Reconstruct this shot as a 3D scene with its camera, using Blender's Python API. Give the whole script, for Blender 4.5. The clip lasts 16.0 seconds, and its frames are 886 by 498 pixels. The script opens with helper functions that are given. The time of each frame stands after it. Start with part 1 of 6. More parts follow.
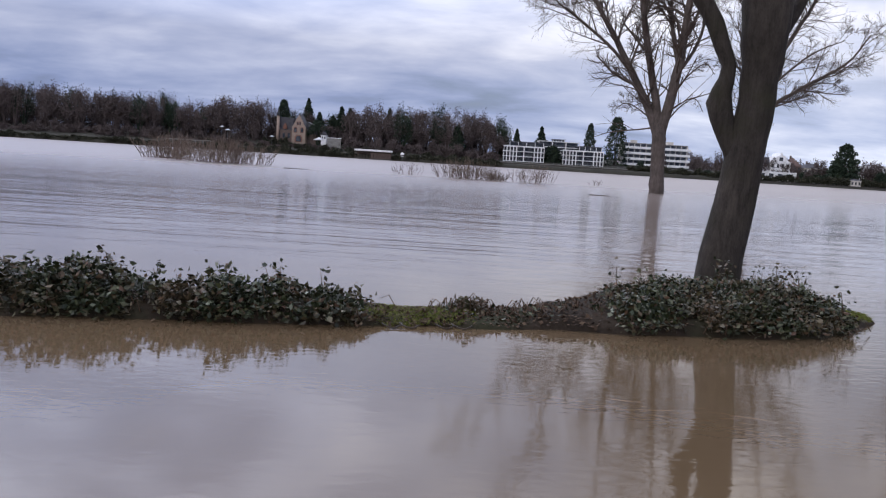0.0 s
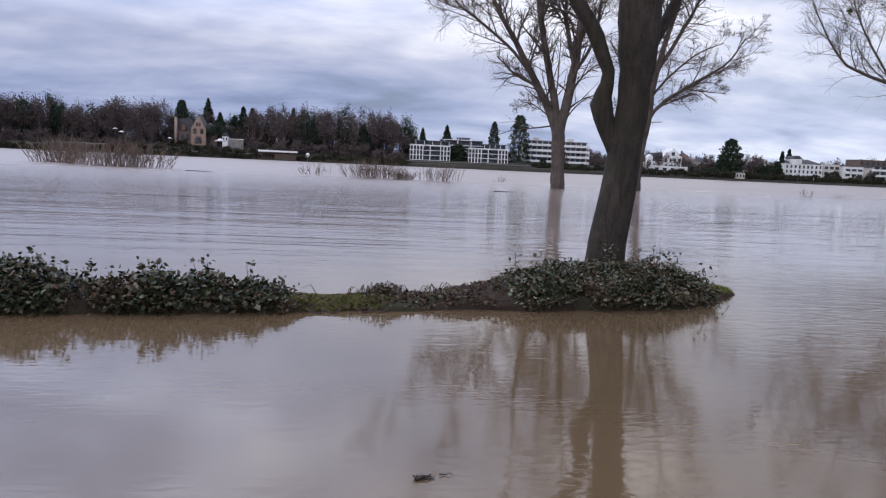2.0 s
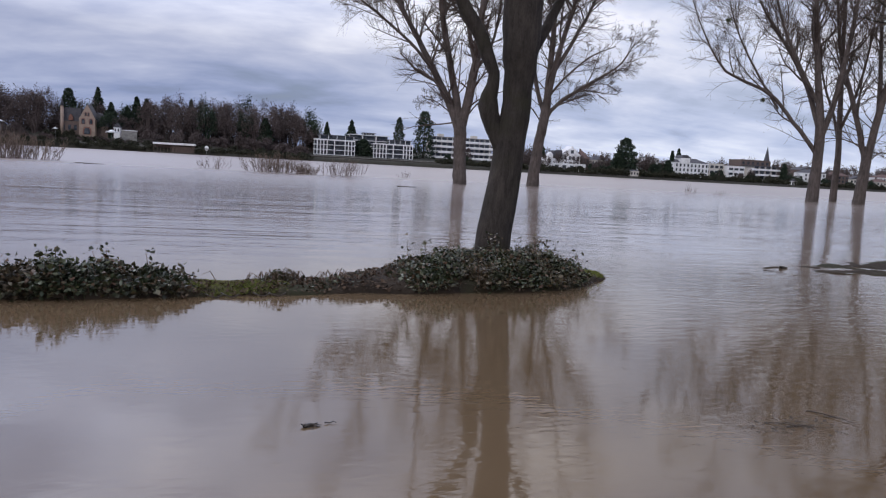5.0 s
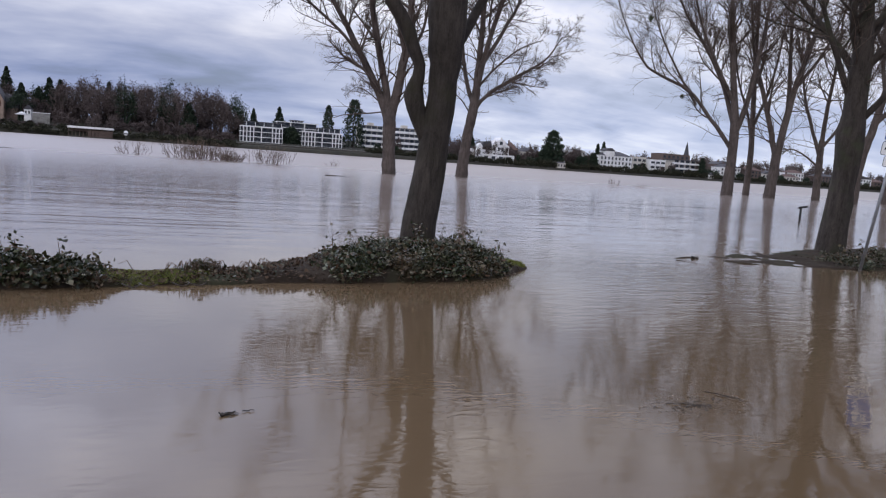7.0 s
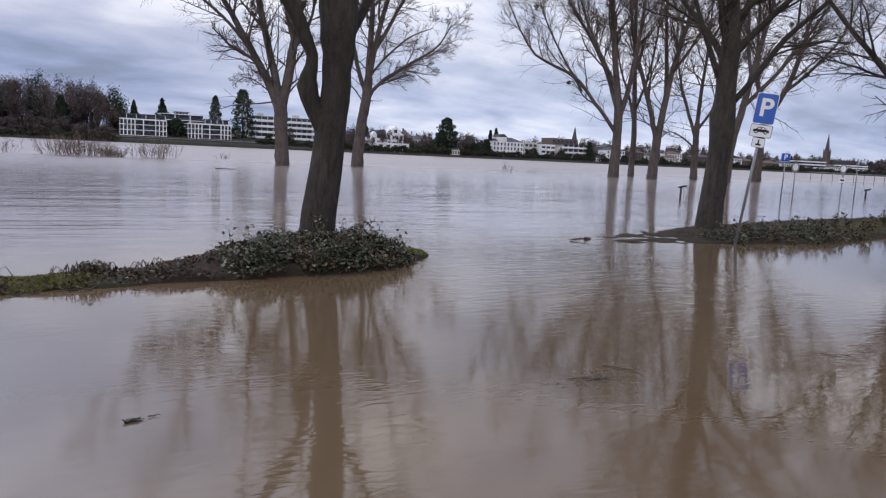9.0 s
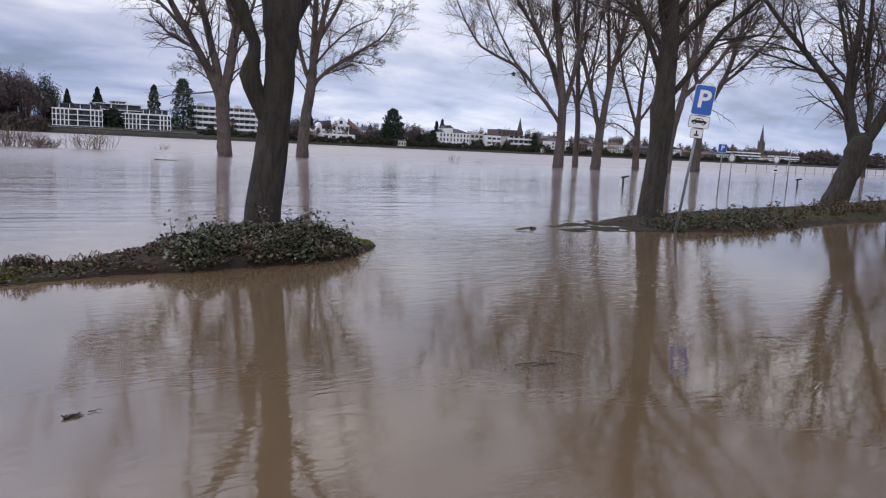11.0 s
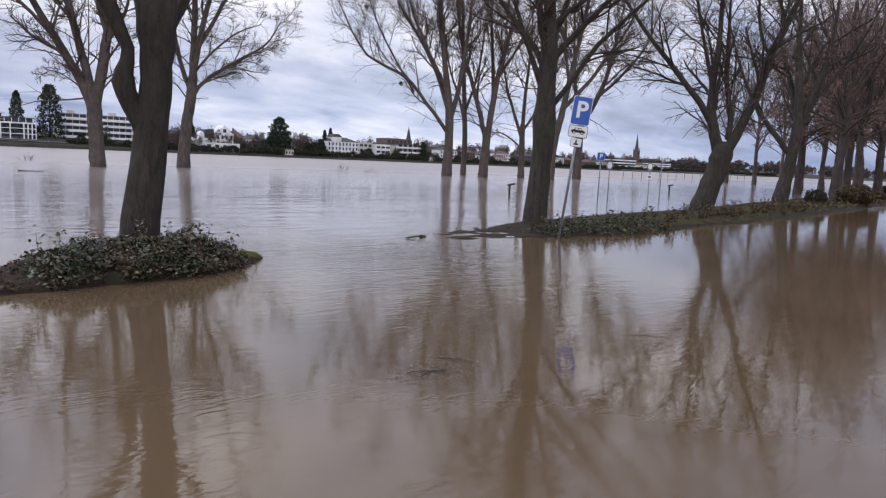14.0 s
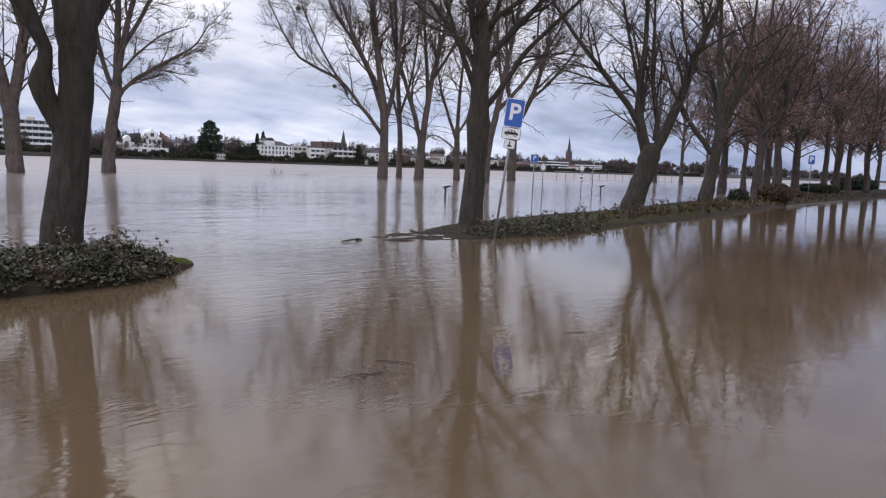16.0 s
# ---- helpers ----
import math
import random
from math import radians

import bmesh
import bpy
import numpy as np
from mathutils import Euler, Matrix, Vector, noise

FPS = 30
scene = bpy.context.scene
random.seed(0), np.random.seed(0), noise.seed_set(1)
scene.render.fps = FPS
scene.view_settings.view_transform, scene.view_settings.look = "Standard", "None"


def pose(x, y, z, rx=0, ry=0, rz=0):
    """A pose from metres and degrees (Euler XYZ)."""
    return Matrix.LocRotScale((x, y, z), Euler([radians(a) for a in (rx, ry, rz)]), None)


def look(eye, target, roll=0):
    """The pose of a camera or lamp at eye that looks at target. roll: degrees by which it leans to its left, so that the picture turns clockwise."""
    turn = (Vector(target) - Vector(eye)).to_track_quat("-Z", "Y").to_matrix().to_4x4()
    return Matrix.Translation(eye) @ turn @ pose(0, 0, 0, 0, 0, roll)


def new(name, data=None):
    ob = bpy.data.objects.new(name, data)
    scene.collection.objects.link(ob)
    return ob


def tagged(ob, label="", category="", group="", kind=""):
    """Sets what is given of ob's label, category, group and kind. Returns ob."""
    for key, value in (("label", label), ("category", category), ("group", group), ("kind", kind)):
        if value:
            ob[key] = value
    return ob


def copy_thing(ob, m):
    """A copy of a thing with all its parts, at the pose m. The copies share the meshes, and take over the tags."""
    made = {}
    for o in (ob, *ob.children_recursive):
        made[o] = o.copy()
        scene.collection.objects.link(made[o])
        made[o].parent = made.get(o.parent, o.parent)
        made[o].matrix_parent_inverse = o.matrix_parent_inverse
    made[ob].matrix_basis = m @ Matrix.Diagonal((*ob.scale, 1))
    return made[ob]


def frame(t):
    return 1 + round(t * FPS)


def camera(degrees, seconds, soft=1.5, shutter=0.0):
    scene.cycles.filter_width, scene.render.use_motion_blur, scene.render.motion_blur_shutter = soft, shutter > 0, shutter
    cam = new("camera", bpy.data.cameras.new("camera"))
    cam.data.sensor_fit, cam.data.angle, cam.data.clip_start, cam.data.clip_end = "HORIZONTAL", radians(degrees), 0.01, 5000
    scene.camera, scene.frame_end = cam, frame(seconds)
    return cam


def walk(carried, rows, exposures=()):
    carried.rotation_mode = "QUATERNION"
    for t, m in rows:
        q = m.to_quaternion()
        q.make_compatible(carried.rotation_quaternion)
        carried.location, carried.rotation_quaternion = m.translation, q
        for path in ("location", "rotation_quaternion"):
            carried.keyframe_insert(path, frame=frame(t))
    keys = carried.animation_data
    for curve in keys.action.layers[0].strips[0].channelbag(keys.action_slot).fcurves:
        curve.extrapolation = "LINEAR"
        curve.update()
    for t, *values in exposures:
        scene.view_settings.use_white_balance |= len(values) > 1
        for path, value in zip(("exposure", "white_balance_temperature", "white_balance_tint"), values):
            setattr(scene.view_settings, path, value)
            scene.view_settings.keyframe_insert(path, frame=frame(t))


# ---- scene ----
cam = camera(63.31, 16.0, soft=1.2)
PATH = [
    (0, (0.058, 1.738, 1.599), (-0.181, 11.660, 0.379), 3.52),
    (0.5, (0.017, 1.562, 1.606), (0.146, 11.489, 0.401), 3.25),
    (1, (-0.012, 1.359, 1.599), (0.480, 11.273, 0.385), 2.99),
    (1.5, (0.021, 1.135, 1.598), (0.746, 11.035, 0.388), 2.74),
    (2, (-0.001, 0.941, 1.594), (1.015, 10.821, 0.429), 2.59),
    (2.5, (-0.012, 0.748, 1.586), (1.272, 10.599, 0.443), 2.50),
    (3, (0.004, 0.500, 1.590), (1.496, 10.324, 0.461), 2.29),
    (5.5, (0.093, 0.222, 1.580), (2.600, 9.831, 0.401), 3.34),
    (6, (0.128, 0.154, 1.589), (2.832, 9.706, 0.388), 3.41),
    (6.5, (0.134, 0.143, 1.589), (3.055, 9.629, 0.366), 3.93),
    (7, (0.104, 0.146, 1.598), (3.351, 9.524, 0.361), 4.06),
    (7.5, (0.086, 0.131, 1.602), (3.895, 9.292, 0.352), 3.82),
    (8, (0.059, 0.118, 1.608), (4.237, 9.114, 0.338), 3.09),
    (8.5, (0.046, 0.115, 1.611), (4.363, 9.043, 0.323), 2.54),
    (9, (0.040, 0.106, 1.613), (4.580, 8.919, 0.301), 2.70),
    (11.5, (0.025, 0.075, 1.592), (5.406, 8.385, 0.183), 2.40),
    (12, (-0.005, 0.056, 1.600), (5.623, 8.203, 0.199), 2.11),
    (12.5, (0.012, 0.052, 1.597), (5.833, 8.072, 0.259), 2.29),
    (13, (0.018, 0.058, 1.604), (6.038, 7.938, 0.315), 2.55),
    (13.5, (0.052, 0.053, 1.610), (6.257, 7.795, 0.362), 2.47),
    (14, (0.045, 0.064, 1.603), (6.449, 7.649, 0.392), 2.47),
    (14.5, (0.062, 0.069, 1.603), (6.620, 7.522, 0.404), 2.54),
    (15, (0.061, 0.065, 1.607), (6.776, 7.382, 0.430), 2.64),
    (15.5, (0.060, 0.059, 1.605), (6.931, 7.232, 0.447), 2.37),
    (16, (0.061, 0.058, 1.591), (7.109, 7.060, 0.454), 2.01),
]
walk(cam, [(t, look(eye, target, roll)) for t, eye, target, roll in PATH], [(0, -0.02, 6500, 10), (3, -0.02, 6500, 10), (5.5, -0.14, 6500, 10), (9, -0.07, 6520, 10), (12.5, 0.0, 6620, 10), (16, 0.02, 6700, 10)])

# ---------------------------------------------------------------- sky, light, exposure
SUN_EL, SUN_AZ = 28.0, 215.0
world = bpy.data.worlds.new("overcast_sky")
scene.world = world
world.use_nodes = True


class Nodes:
    """Short writing for node trees."""

    def __init__(self, tree):
        self.tree = tree

    def add(self, kind, values=None):
        n = self.tree.nodes.new(kind)
        for key, value in (values or {}).items():
            if isinstance(value, bpy.types.NodeSocket):
                self.tree.links.new(value, n.inputs[key])
            else:
                n.inputs[key].default_value = value
        return n

    def math(self, op, a, b=0.0, c=0.0, clamp=False):
        n = self.add("ShaderNodeMath", {0: a, 1: b, 2: c})
        n.operation, n.use_clamp = op, clamp
        return n.outputs[0]

    def ramp(self, fac, stops, mode="LINEAR"):
        n = self.add("ShaderNodeValToRGB", {0: fac})
        n.color_ramp.interpolation = mode
        while len(n.color_ramp.elements) < len(stops):
            n.color_ramp.elements.new(0.5)
        for e, (p, c) in zip(n.color_ramp.elements, stops):
            e.position, e.color = p, (*c, 1)
        return n.outputs[0]

    def noise(self, vector, scale, detail=4.0, rough=0.55, distortion=0.0):
        return self.add("ShaderNodeTexNoise", {"Vector": vector, "Scale": scale, "Detail": detail, "Roughness": rough, "Distortion": distortion}).outputs[0]

    def mix(self, fac, a, b, blend="MIX"):
        n = self.tree.nodes.new("ShaderNodeMix")
        n.data_type, n.blend_type = "RGBA", blend
        for key, value in ((0, fac), (6, a), (7, b)):
            if isinstance(value, bpy.types.NodeSocket):
                self.tree.links.new(value, n.inputs[key])
            else:
                n.inputs[key].default_value = value
        return n.outputs[2]

    def mapped(self, vector, scale=(1, 1, 1), loc=(0, 0, 0), rot=(0, 0, 0)):
        return self.add("ShaderNodeMapping", {"Vector": vector, "Scale": scale, "Location": loc, "Rotation": rot}).outputs[0]


def sky_nodes():
    w = Nodes(world.node_tree)
    w.tree.nodes.clear()
    direction = w.add("ShaderNodeTexCoord").outputs["Generated"]
    xyz = w.add("ShaderNodeSeparateXYZ", {0: direction}).outputs
    z = w.math("MAXIMUM", xyz[2], 0.0)
    lift = w.math("ADD", z, 0.22)
    plane = w.add("ShaderNodeCombineXYZ", {0: w.math("DIVIDE", xyz[0], lift), 1: w.math("DIVIDE", xyz[1], lift), 2: 0.0}).outputs[0]
    big = w.noise(w.mapped(plane, (0.85, 1.15, 1), (3.1, 1.7, 0)), 1.0, 5.0, 0.52, 0.3)
    fine = w.noise(w.mapped(plane, (1.9, 3.0, 1), (7.3, 0.4, 0)), 1.4, 6.0, 0.55, 0.3)
    clouds = w.math("ADD", w.math("MULTIPLY", big, 0.70), w.math("MULTIPLY", fine, 0.30))
    # thin bright cover overhead, grey-blue bars lower down
    cover = w.ramp(clouds, [(0.36, (0.30, 0.355, 0.535)), (0.45, (0.425, 0.485, 0.67)), (0.54, (0.585, 0.63, 0.79)), (0.66, (0.85, 0.875, 0.98))])
    high = w.ramp(z, [(0.0, (0.66, 0.73, 0.84)), (0.06, (0.80, 0.85, 0.93)), (0.13, (0.98, 0.99, 1.0)), (0.24, (1.10, 1.10, 1.09)), (0.37, (1.42, 1.37, 1.30)), (0.55, (1.85, 1.75, 1.62)), (1.0, (2.6, 2.46, 2.26))])
    # the cover is thinner towards one side, where the sun stands behind it
    side = w.math("ADD", w.math("MULTIPLY", xyz[0], 0.62), w.math("MULTIPLY", xyz[1], 0.78))
    over = w.math("ADD", w.math("ADD", w.math("MULTIPLY", xyz[0], -0.50), w.math("MULTIPLY", xyz[1], 0.75)), w.math("MULTIPLY", xyz[2], 0.42))
    glow = w.math("POWER", w.math("MAXIMUM", side, 0.0), 6.0)
    upper = w.add("ShaderNodeMapRange", {0: z, 1: 0.15, 2: 0.34}).outputs[0]
    thin = w.math("MULTIPLY_ADD", w.math("MULTIPLY", w.math("POWER", w.math("MAXIMUM", over, 0.0), 6.0), upper), 2.7, 0.0)
    lit = w.mix(1.0, w.mix(1.0, cover, high, "MULTIPLY"), w.add("ShaderNodeCombineXYZ", {k: w.math("ADD", w.math("MULTIPLY_ADD", glow, a, b), thin) for k, (a, b) in enumerate(((0.80, 0.785), (0.70, 0.80), (0.48, 0.88)))}).outputs[0], "MULTIPLY")
    air = w.add("ShaderNodeTexSky")
    air.sky_type, air.sun_disc = "NISHITA", False
    air.sun_elevation, air.sun_rotation = radians(SUN_EL), radians(SUN_AZ)
    air.altitude, air.air_density, air.dust_density = 50.0, 1.2, 2.0
    clear = w.mix(1.0, air.outputs[0], (0.08, 0.08, 0.08, 1), "MULTIPLY")
    gap = w.ramp(clouds, [(0.30, (0.35, 0.35, 0.35)), (0.45, (0.0, 0.0, 0.0))])
    both = w.mix(gap, lit, clear)
    bg = w.add("ShaderNodeBackground", {0: both, 1: 1.0})
    out = w.add("ShaderNodeOutputWorld", {0: bg.outputs[0]})


sky_nodes()
sun_data = bpy.data.lights.new("sun", "SUN")
sun_data.energy, sun_data.angle, sun_data.color = 0.85, radians(20), (1.0, 0.95, 0.88)
sun = new("sun", sun_data)
sun.matrix_basis = pose(0, 0, 60, 90 - SUN_EL, 0, 180 - SUN_AZ)

# ---------------------------------------------------------------- materials


def material(name, rough=0.8, spec=0.3, metal=0.0):
    m = bpy.data.materials.new(name)
    m.use_nodes = True
    n = Nodes(m.node_tree)
    p = m.node_tree.nodes["Principled BSDF"]
    p.inputs["Roughness"].default_value = rough
    p.inputs["Specular IOR Level"].default_value = spec
    p.inputs["Metallic"].default_value = metal
    return m, n, p


def surface(name, dark, light, scale=3.0, stretch=(1, 1, 1), rough=0.85, bump=0.3, depth=0.02, fine=9.0, spec=0.3, metal=0.0, stain=None, vary=0.0, island=0.0):
    """Two scales of colour change, a stain, and fine relief."""
    m, n, p = material(name, rough, spec, metal)
    at = n.mapped(n.add("ShaderNodeTexCoord").outputs["Object"], stretch)
    a = n.noise(at, scale, 6.0, 0.6)
    b = n.noise(at, scale * fine, 4.0, 0.6)
    mixed = n.math("ADD", n.math("MULTIPLY", a, 0.6), n.math("MULTIPLY", b, 0.4))
    col = n.ramp(mixed, [(0.36, dark), (0.64, light)])
    if stain:
        col = n.mix(n.ramp(n.noise(at, scale * 0.35, 3.0), [(0.48, (0, 0, 0)), (0.66, (0.8, 0.8, 0.8))]), col, (*stain, 1))
    if vary:
        k = n.add("ShaderNodeObjectInfo").outputs["Random"]
        col = n.mix(1.0, col, n.ramp(k, [(0, (1 - vary,) * 3), (1, (1 + vary,) * 3)]), "MULTIPLY")
    if island:
        k = n.add("ShaderNodeNewGeometry").outputs["Random Per Island"]
        col = n.mix(1.0, col, n.ramp(k, [(0, (1 - island,) * 3), (1, (1 + island,) * 3)]), "MULTIPLY")
    n.tree.links.new(col, p.inputs["Base Color"])
    if bump:
        bm = n.add("ShaderNodeBump", {"Height": mixed, "Strength": bump, "Distance": depth})
        n.tree.links.new(bm.outputs[0], p.inputs["Normal"])
    return m


def leaf_material(name, stops, rough=0.45, spec=0.5, dead=None, much=0.8):
    """Leaves, each with a shade of its own, and patches of dead ones."""
    m, n, p = material(name, rough, spec)
    k = n.add("ShaderNodeNewGeometry").outputs["Random Per Island"]
    col = n.ramp(k, stops)
    if dead:
        spots = n.noise(n.add("ShaderNodeNewGeometry").outputs["Position"], 1.9, 4.0, 0.6)
        col = n.mix(n.math("MULTIPLY", n.ramp(spots, [(0.46, (0.0,) * 3), (0.62, (1.0,) * 3)]), much), col, n.ramp(k, dead))
    n.tree.links.new(col, p.inputs["Base Color"])
    return m


def bark_material(name, dark, light, moss=None, scale=6.0):
    m, n, p = material(name, 0.9, 0.2)
    co = n.add("ShaderNodeTexCoord").outputs["Object"]
    ridged = n.noise(n.mapped(co, (1, 1, 0.22)), scale * 2.2, 6.0, 0.62, 0.4)
    patch = n.noise(co, 1.1, 4.0, 0.6)
    grain = n.noise(n.mapped(co, (1, 1, 0.4)), scale * 9.0, 3.0, 0.6)
    h = n.math("ADD", n.math("MULTIPLY", ridged, 0.7), n.math("MULTIPLY", grain, 0.3))
    col = n.ramp(h, [(0.36, dark), (0.62, light)])
    col = n.mix(n.ramp(patch, [(0.40, (0.0,) * 3), (0.7, (0.55,) * 3)]), col, (*[0.55 * c for c in dark], 1))
    if moss:
        col = n.mix(n.ramp(n.noise(co, 2.3, 5.0, 0.6), [(0.50, (0.0,) * 3), (0.68, (0.7,) * 3)]), col, (*moss, 1))
    n.tree.links.new(col, p.inputs["Base Color"])
    bm = n.add("ShaderNodeBump", {"Height": h, "Strength": 0.7, "Distance": 0.03})
    n.tree.links.new(bm.outputs[0], p.inputs["Normal"])
    return m


def water_material():
    """Silt-brown flood water: a still sheet on the car park, a running chop on the river."""
    m, n, p = material("flood_water", 0.03, 0.5)
    p.inputs["IOR"].default_value = 1.47
    co = n.add("ShaderNodeNewGeometry").outputs["Position"]
    xyz = n.add("ShaderNodeSeparateXYZ", {0: co}).outputs
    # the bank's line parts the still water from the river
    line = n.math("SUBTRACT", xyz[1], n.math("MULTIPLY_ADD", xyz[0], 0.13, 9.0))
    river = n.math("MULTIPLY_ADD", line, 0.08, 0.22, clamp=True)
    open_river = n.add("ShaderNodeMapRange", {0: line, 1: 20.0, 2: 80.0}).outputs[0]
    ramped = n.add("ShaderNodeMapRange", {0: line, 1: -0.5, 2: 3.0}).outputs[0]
    # current that runs through the gap between the two banks
    gx = n.math("DIVIDE", n.math("SUBTRACT", xyz[0], 7.2), 2.6)
    gy = n.math("DIVIDE", n.math("SUBTRACT", xyz[1], 9.6), 3.2)
    gap = n.math("POWER", 2.7, n.math("MULTIPLY", n.math("ADD", n.math("MULTIPLY", gx, gx), n.math("MULTIPLY", gy, gy)), -1.0))
    wide = n.noise(n.mapped(co, (1, 1, 0), rot=(0, 0, 0.3)), 0.35, 3.0, 0.5)
    swell = n.noise(n.mapped(co, (0.7, 1.3, 0), rot=(0, 0, 0.2)), 1.3, 2.0, 0.5, 0.4)
    chop = n.noise(n.mapped(co, (0.45, 1.6, 0), rot=(0, 0, 0.15)), 2.6, 4.0, 0.55, 0.5)
    rip = n.noise(n.mapped(co, (0.55, 1.4, 0), rot=(0, 0, -0.25)), 9.0, 3.0, 0.5, 0.7)
    crisp = n.noise(n.mapped(co, (0.22, 1.7, 0), rot=(0, 0, 0.12)), 5.5, 2.0, 0.5, 0.5)
    streak = n.noise(n.mapped(co, (0.07, 1.0, 0), rot=(0, 0, 0.16)), 1.1, 3.0, 0.55, 0.6)
    bands = n.noise(n.mapped(co, (0.10, 1.0, 0), rot=(0, 0, 0.12)), 0.30, 3.0, 0.5, 0.3)
    patch = n.ramp(wide, [(0.40, (0.4,) * 3), (0.62, (1.0,) * 3)])
    still = n.math("ADD", n.math("MULTIPLY", swell, 0.0009), n.math("MULTIPLY", n.math("MULTIPLY", rip, patch), 0.0019))
    run = n.math("ADD", n.math("ADD", n.math("MULTIPLY", swell, 0.006), n.math("MULTIPLY_ADD", streak, 0.034, n.math("MULTIPLY", bands, 0.055))), n.math("MULTIPLY_ADD", crisp, 0.0050, n.math("MULTIPLY", n.math("MULTIPLY", chop, patch), 0.017)))
    rush = n.math("MULTIPLY", n.math("ADD", n.math("MULTIPLY", chop, 0.014), n.math("MULTIPLY", rip, 0.007)), gap)
    height = n.math("ADD", n.math("ADD", still, n.math("MULTIPLY", run, n.math("MULTIPLY", river, ramped))), rush)
    bm = n.add("ShaderNodeBump", {"Height": height, "Strength": 1.0, "Distance": 1.0})
    n.tree.links.new(bm.outputs[0], p.inputs["Normal"])
    n.tree.links.new(n.math("ADD", n.math("MULTIPLY_ADD", n.math("MULTIPLY", river, ramped), 0.03, 0.045), n.math("MULTIPLY", n.math("POWER", open_river, 0.7), 0.26)), p.inputs["Roughness"])
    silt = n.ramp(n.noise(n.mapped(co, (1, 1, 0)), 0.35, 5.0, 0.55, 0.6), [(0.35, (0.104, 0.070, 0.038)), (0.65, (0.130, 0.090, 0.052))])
    # river mixed paler: brighter silt, plus some sky reflection put into the colour
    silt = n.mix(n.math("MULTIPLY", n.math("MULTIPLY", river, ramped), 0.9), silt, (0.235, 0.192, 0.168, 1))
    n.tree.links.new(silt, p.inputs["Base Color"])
    return m


M_WATER = water_material()
M_BARK = bark_material("plane_bark", (0.026, 0.022, 0.019), (0.066, 0.055, 0.046), (0.036, 0.034, 0.021))
M_WILLOW = bark_material("poplar_bark", (0.068, 0.055, 0.049), (0.145, 0.118, 0.104), None, 3.0)
M_LIME = bark_material("lime_bark", (0.032, 0.027, 0.023), (0.078, 0.065, 0.055), (0.048, 0.053, 0.030), 5.0)
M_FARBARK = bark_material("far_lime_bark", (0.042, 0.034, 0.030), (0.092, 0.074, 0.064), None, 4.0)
M_TWIG = surface("twig_bark", (0.058, 0.042, 0.035), (0.122, 0.090, 0.074), 2.0, rough=0.9, bump=0, island=0.25)
M_TWIG_RED = surface("reddish_twig", (0.125, 0.085, 0.070), (0.215, 0.150, 0.125), 2.0, rough=0.9, bump=0, island=0.3)
M_DRYLEAF = leaf_material("withered_leaf", [(0, (0.12, 0.068, 0.050)), (0.5, (0.19, 0.112, 0.082)), (1, (0.26, 0.18, 0.14))], 0.8, 0.2)
# the two palest stops put the light glints of glossy leaves into the colour
M_BRAMBLE = leaf_material("bramble_leaf", [(0, (0.012, 0.018, 0.008)), (0.5, (0.028, 0.038, 0.015)), (0.70, (0.050, 0.056, 0.020)), (0.80, (0.070, 0.050, 0.026)), (0.9, (0.10, 0.055, 0.034)), (0.92, (0.11, 0.125, 0.075)), (1, (0.14, 0.15, 0.10))], 0.46, 0.33, [(0, (0.028, 0.024, 0.014)), (0.5, (0.075, 0.048, 0.028)), (1, (0.13, 0.085, 0.05))], 0.75)
M_RUSTY = leaf_material("withered_bramble", [(0, (0.03, 0.030, 0.014)), (0.4, (0.055, 0.052, 0.022)), (0.7, (0.085, 0.058, 0.034)), (1, (0.15, 0.10, 0.06))], 0.7, 0.2, [(0, (0.045, 0.03, 0.02)), (1, (0.15, 0.095, 0.06))])
M_CANE = surface("bramble_cane", (0.045, 0.035, 0.022), (0.12, 0.07, 0.045), 8.0, bump=0)
M_SOIL = surface("bank_mud", (0.018, 0.013, 0.009), (0.042, 0.031, 0.021), 2.5, spec=0.12, rough=0.8, bump=0.9, depth=0.04, stain=(0.030, 0.034, 0.016))
M_MOSS = leaf_material("short_grass", [(0, (0.075, 0.092, 0.018)), (0.6, (0.145, 0.165, 0.034)), (1, (0.21, 0.20, 0.075))], 0.8, 0.2)
M_LITTER = leaf_material("leaf_litter", [(0, (0.03, 0.019, 0.012)), (0.6, (0.06, 0.037, 0.023)), (1, (0.11, 0.075, 0.048))], 0.85, 0.2)
M_WOODS = leaf_material("bare_woodland", [(0, (0.080, 0.064, 0.060)), (0.6, (0.106, 0.084, 0.078)), (1, (0.138, 0.110, 0.102))], 0.95, 0.1)
M_EVERGREEN = leaf_material("evergreen_foliage", [(0, (0.016, 0.026, 0.018)), (0.7, (0.030, 0.046, 0.028)), (1, (0.05, 0.066, 0.036))], 0.85, 0.2)
M_HEDGE = leaf_material("river_hedge", [(0, (0.020, 0.024, 0.016)), (0.7, (0.046, 0.046, 0.030)), (1, (0.075, 0.07, 0.045))], 0.9, 0.15)
M_SCRUB = leaf_material("willow_scrub_twig", [(0, (0.11, 0.078, 0.062)), (0.5, (0.17, 0.125, 0.10)), (1, (0.23, 0.185, 0.145))], 0.9, 0.15)
M_LAND = surface("far_meadow", (0.022, 0.022, 0.016), (0.045, 0.042, 0.030), 0.15, bump=0)
# wooded hills, with the haze of distance put into their blue-grey colour
M_HILL = surface("hazy_far_hill", (0.055, 0.062, 0.070), (0.085, 0.09, 0.098), 0.02, bump=0)
M_RENDER = surface("white_render", (0.74, 0.74, 0.74), (0.86, 0.86, 0.85), 0.8, rough=0.8, bump=0.1, stain=(0.6, 0.59, 0.56))
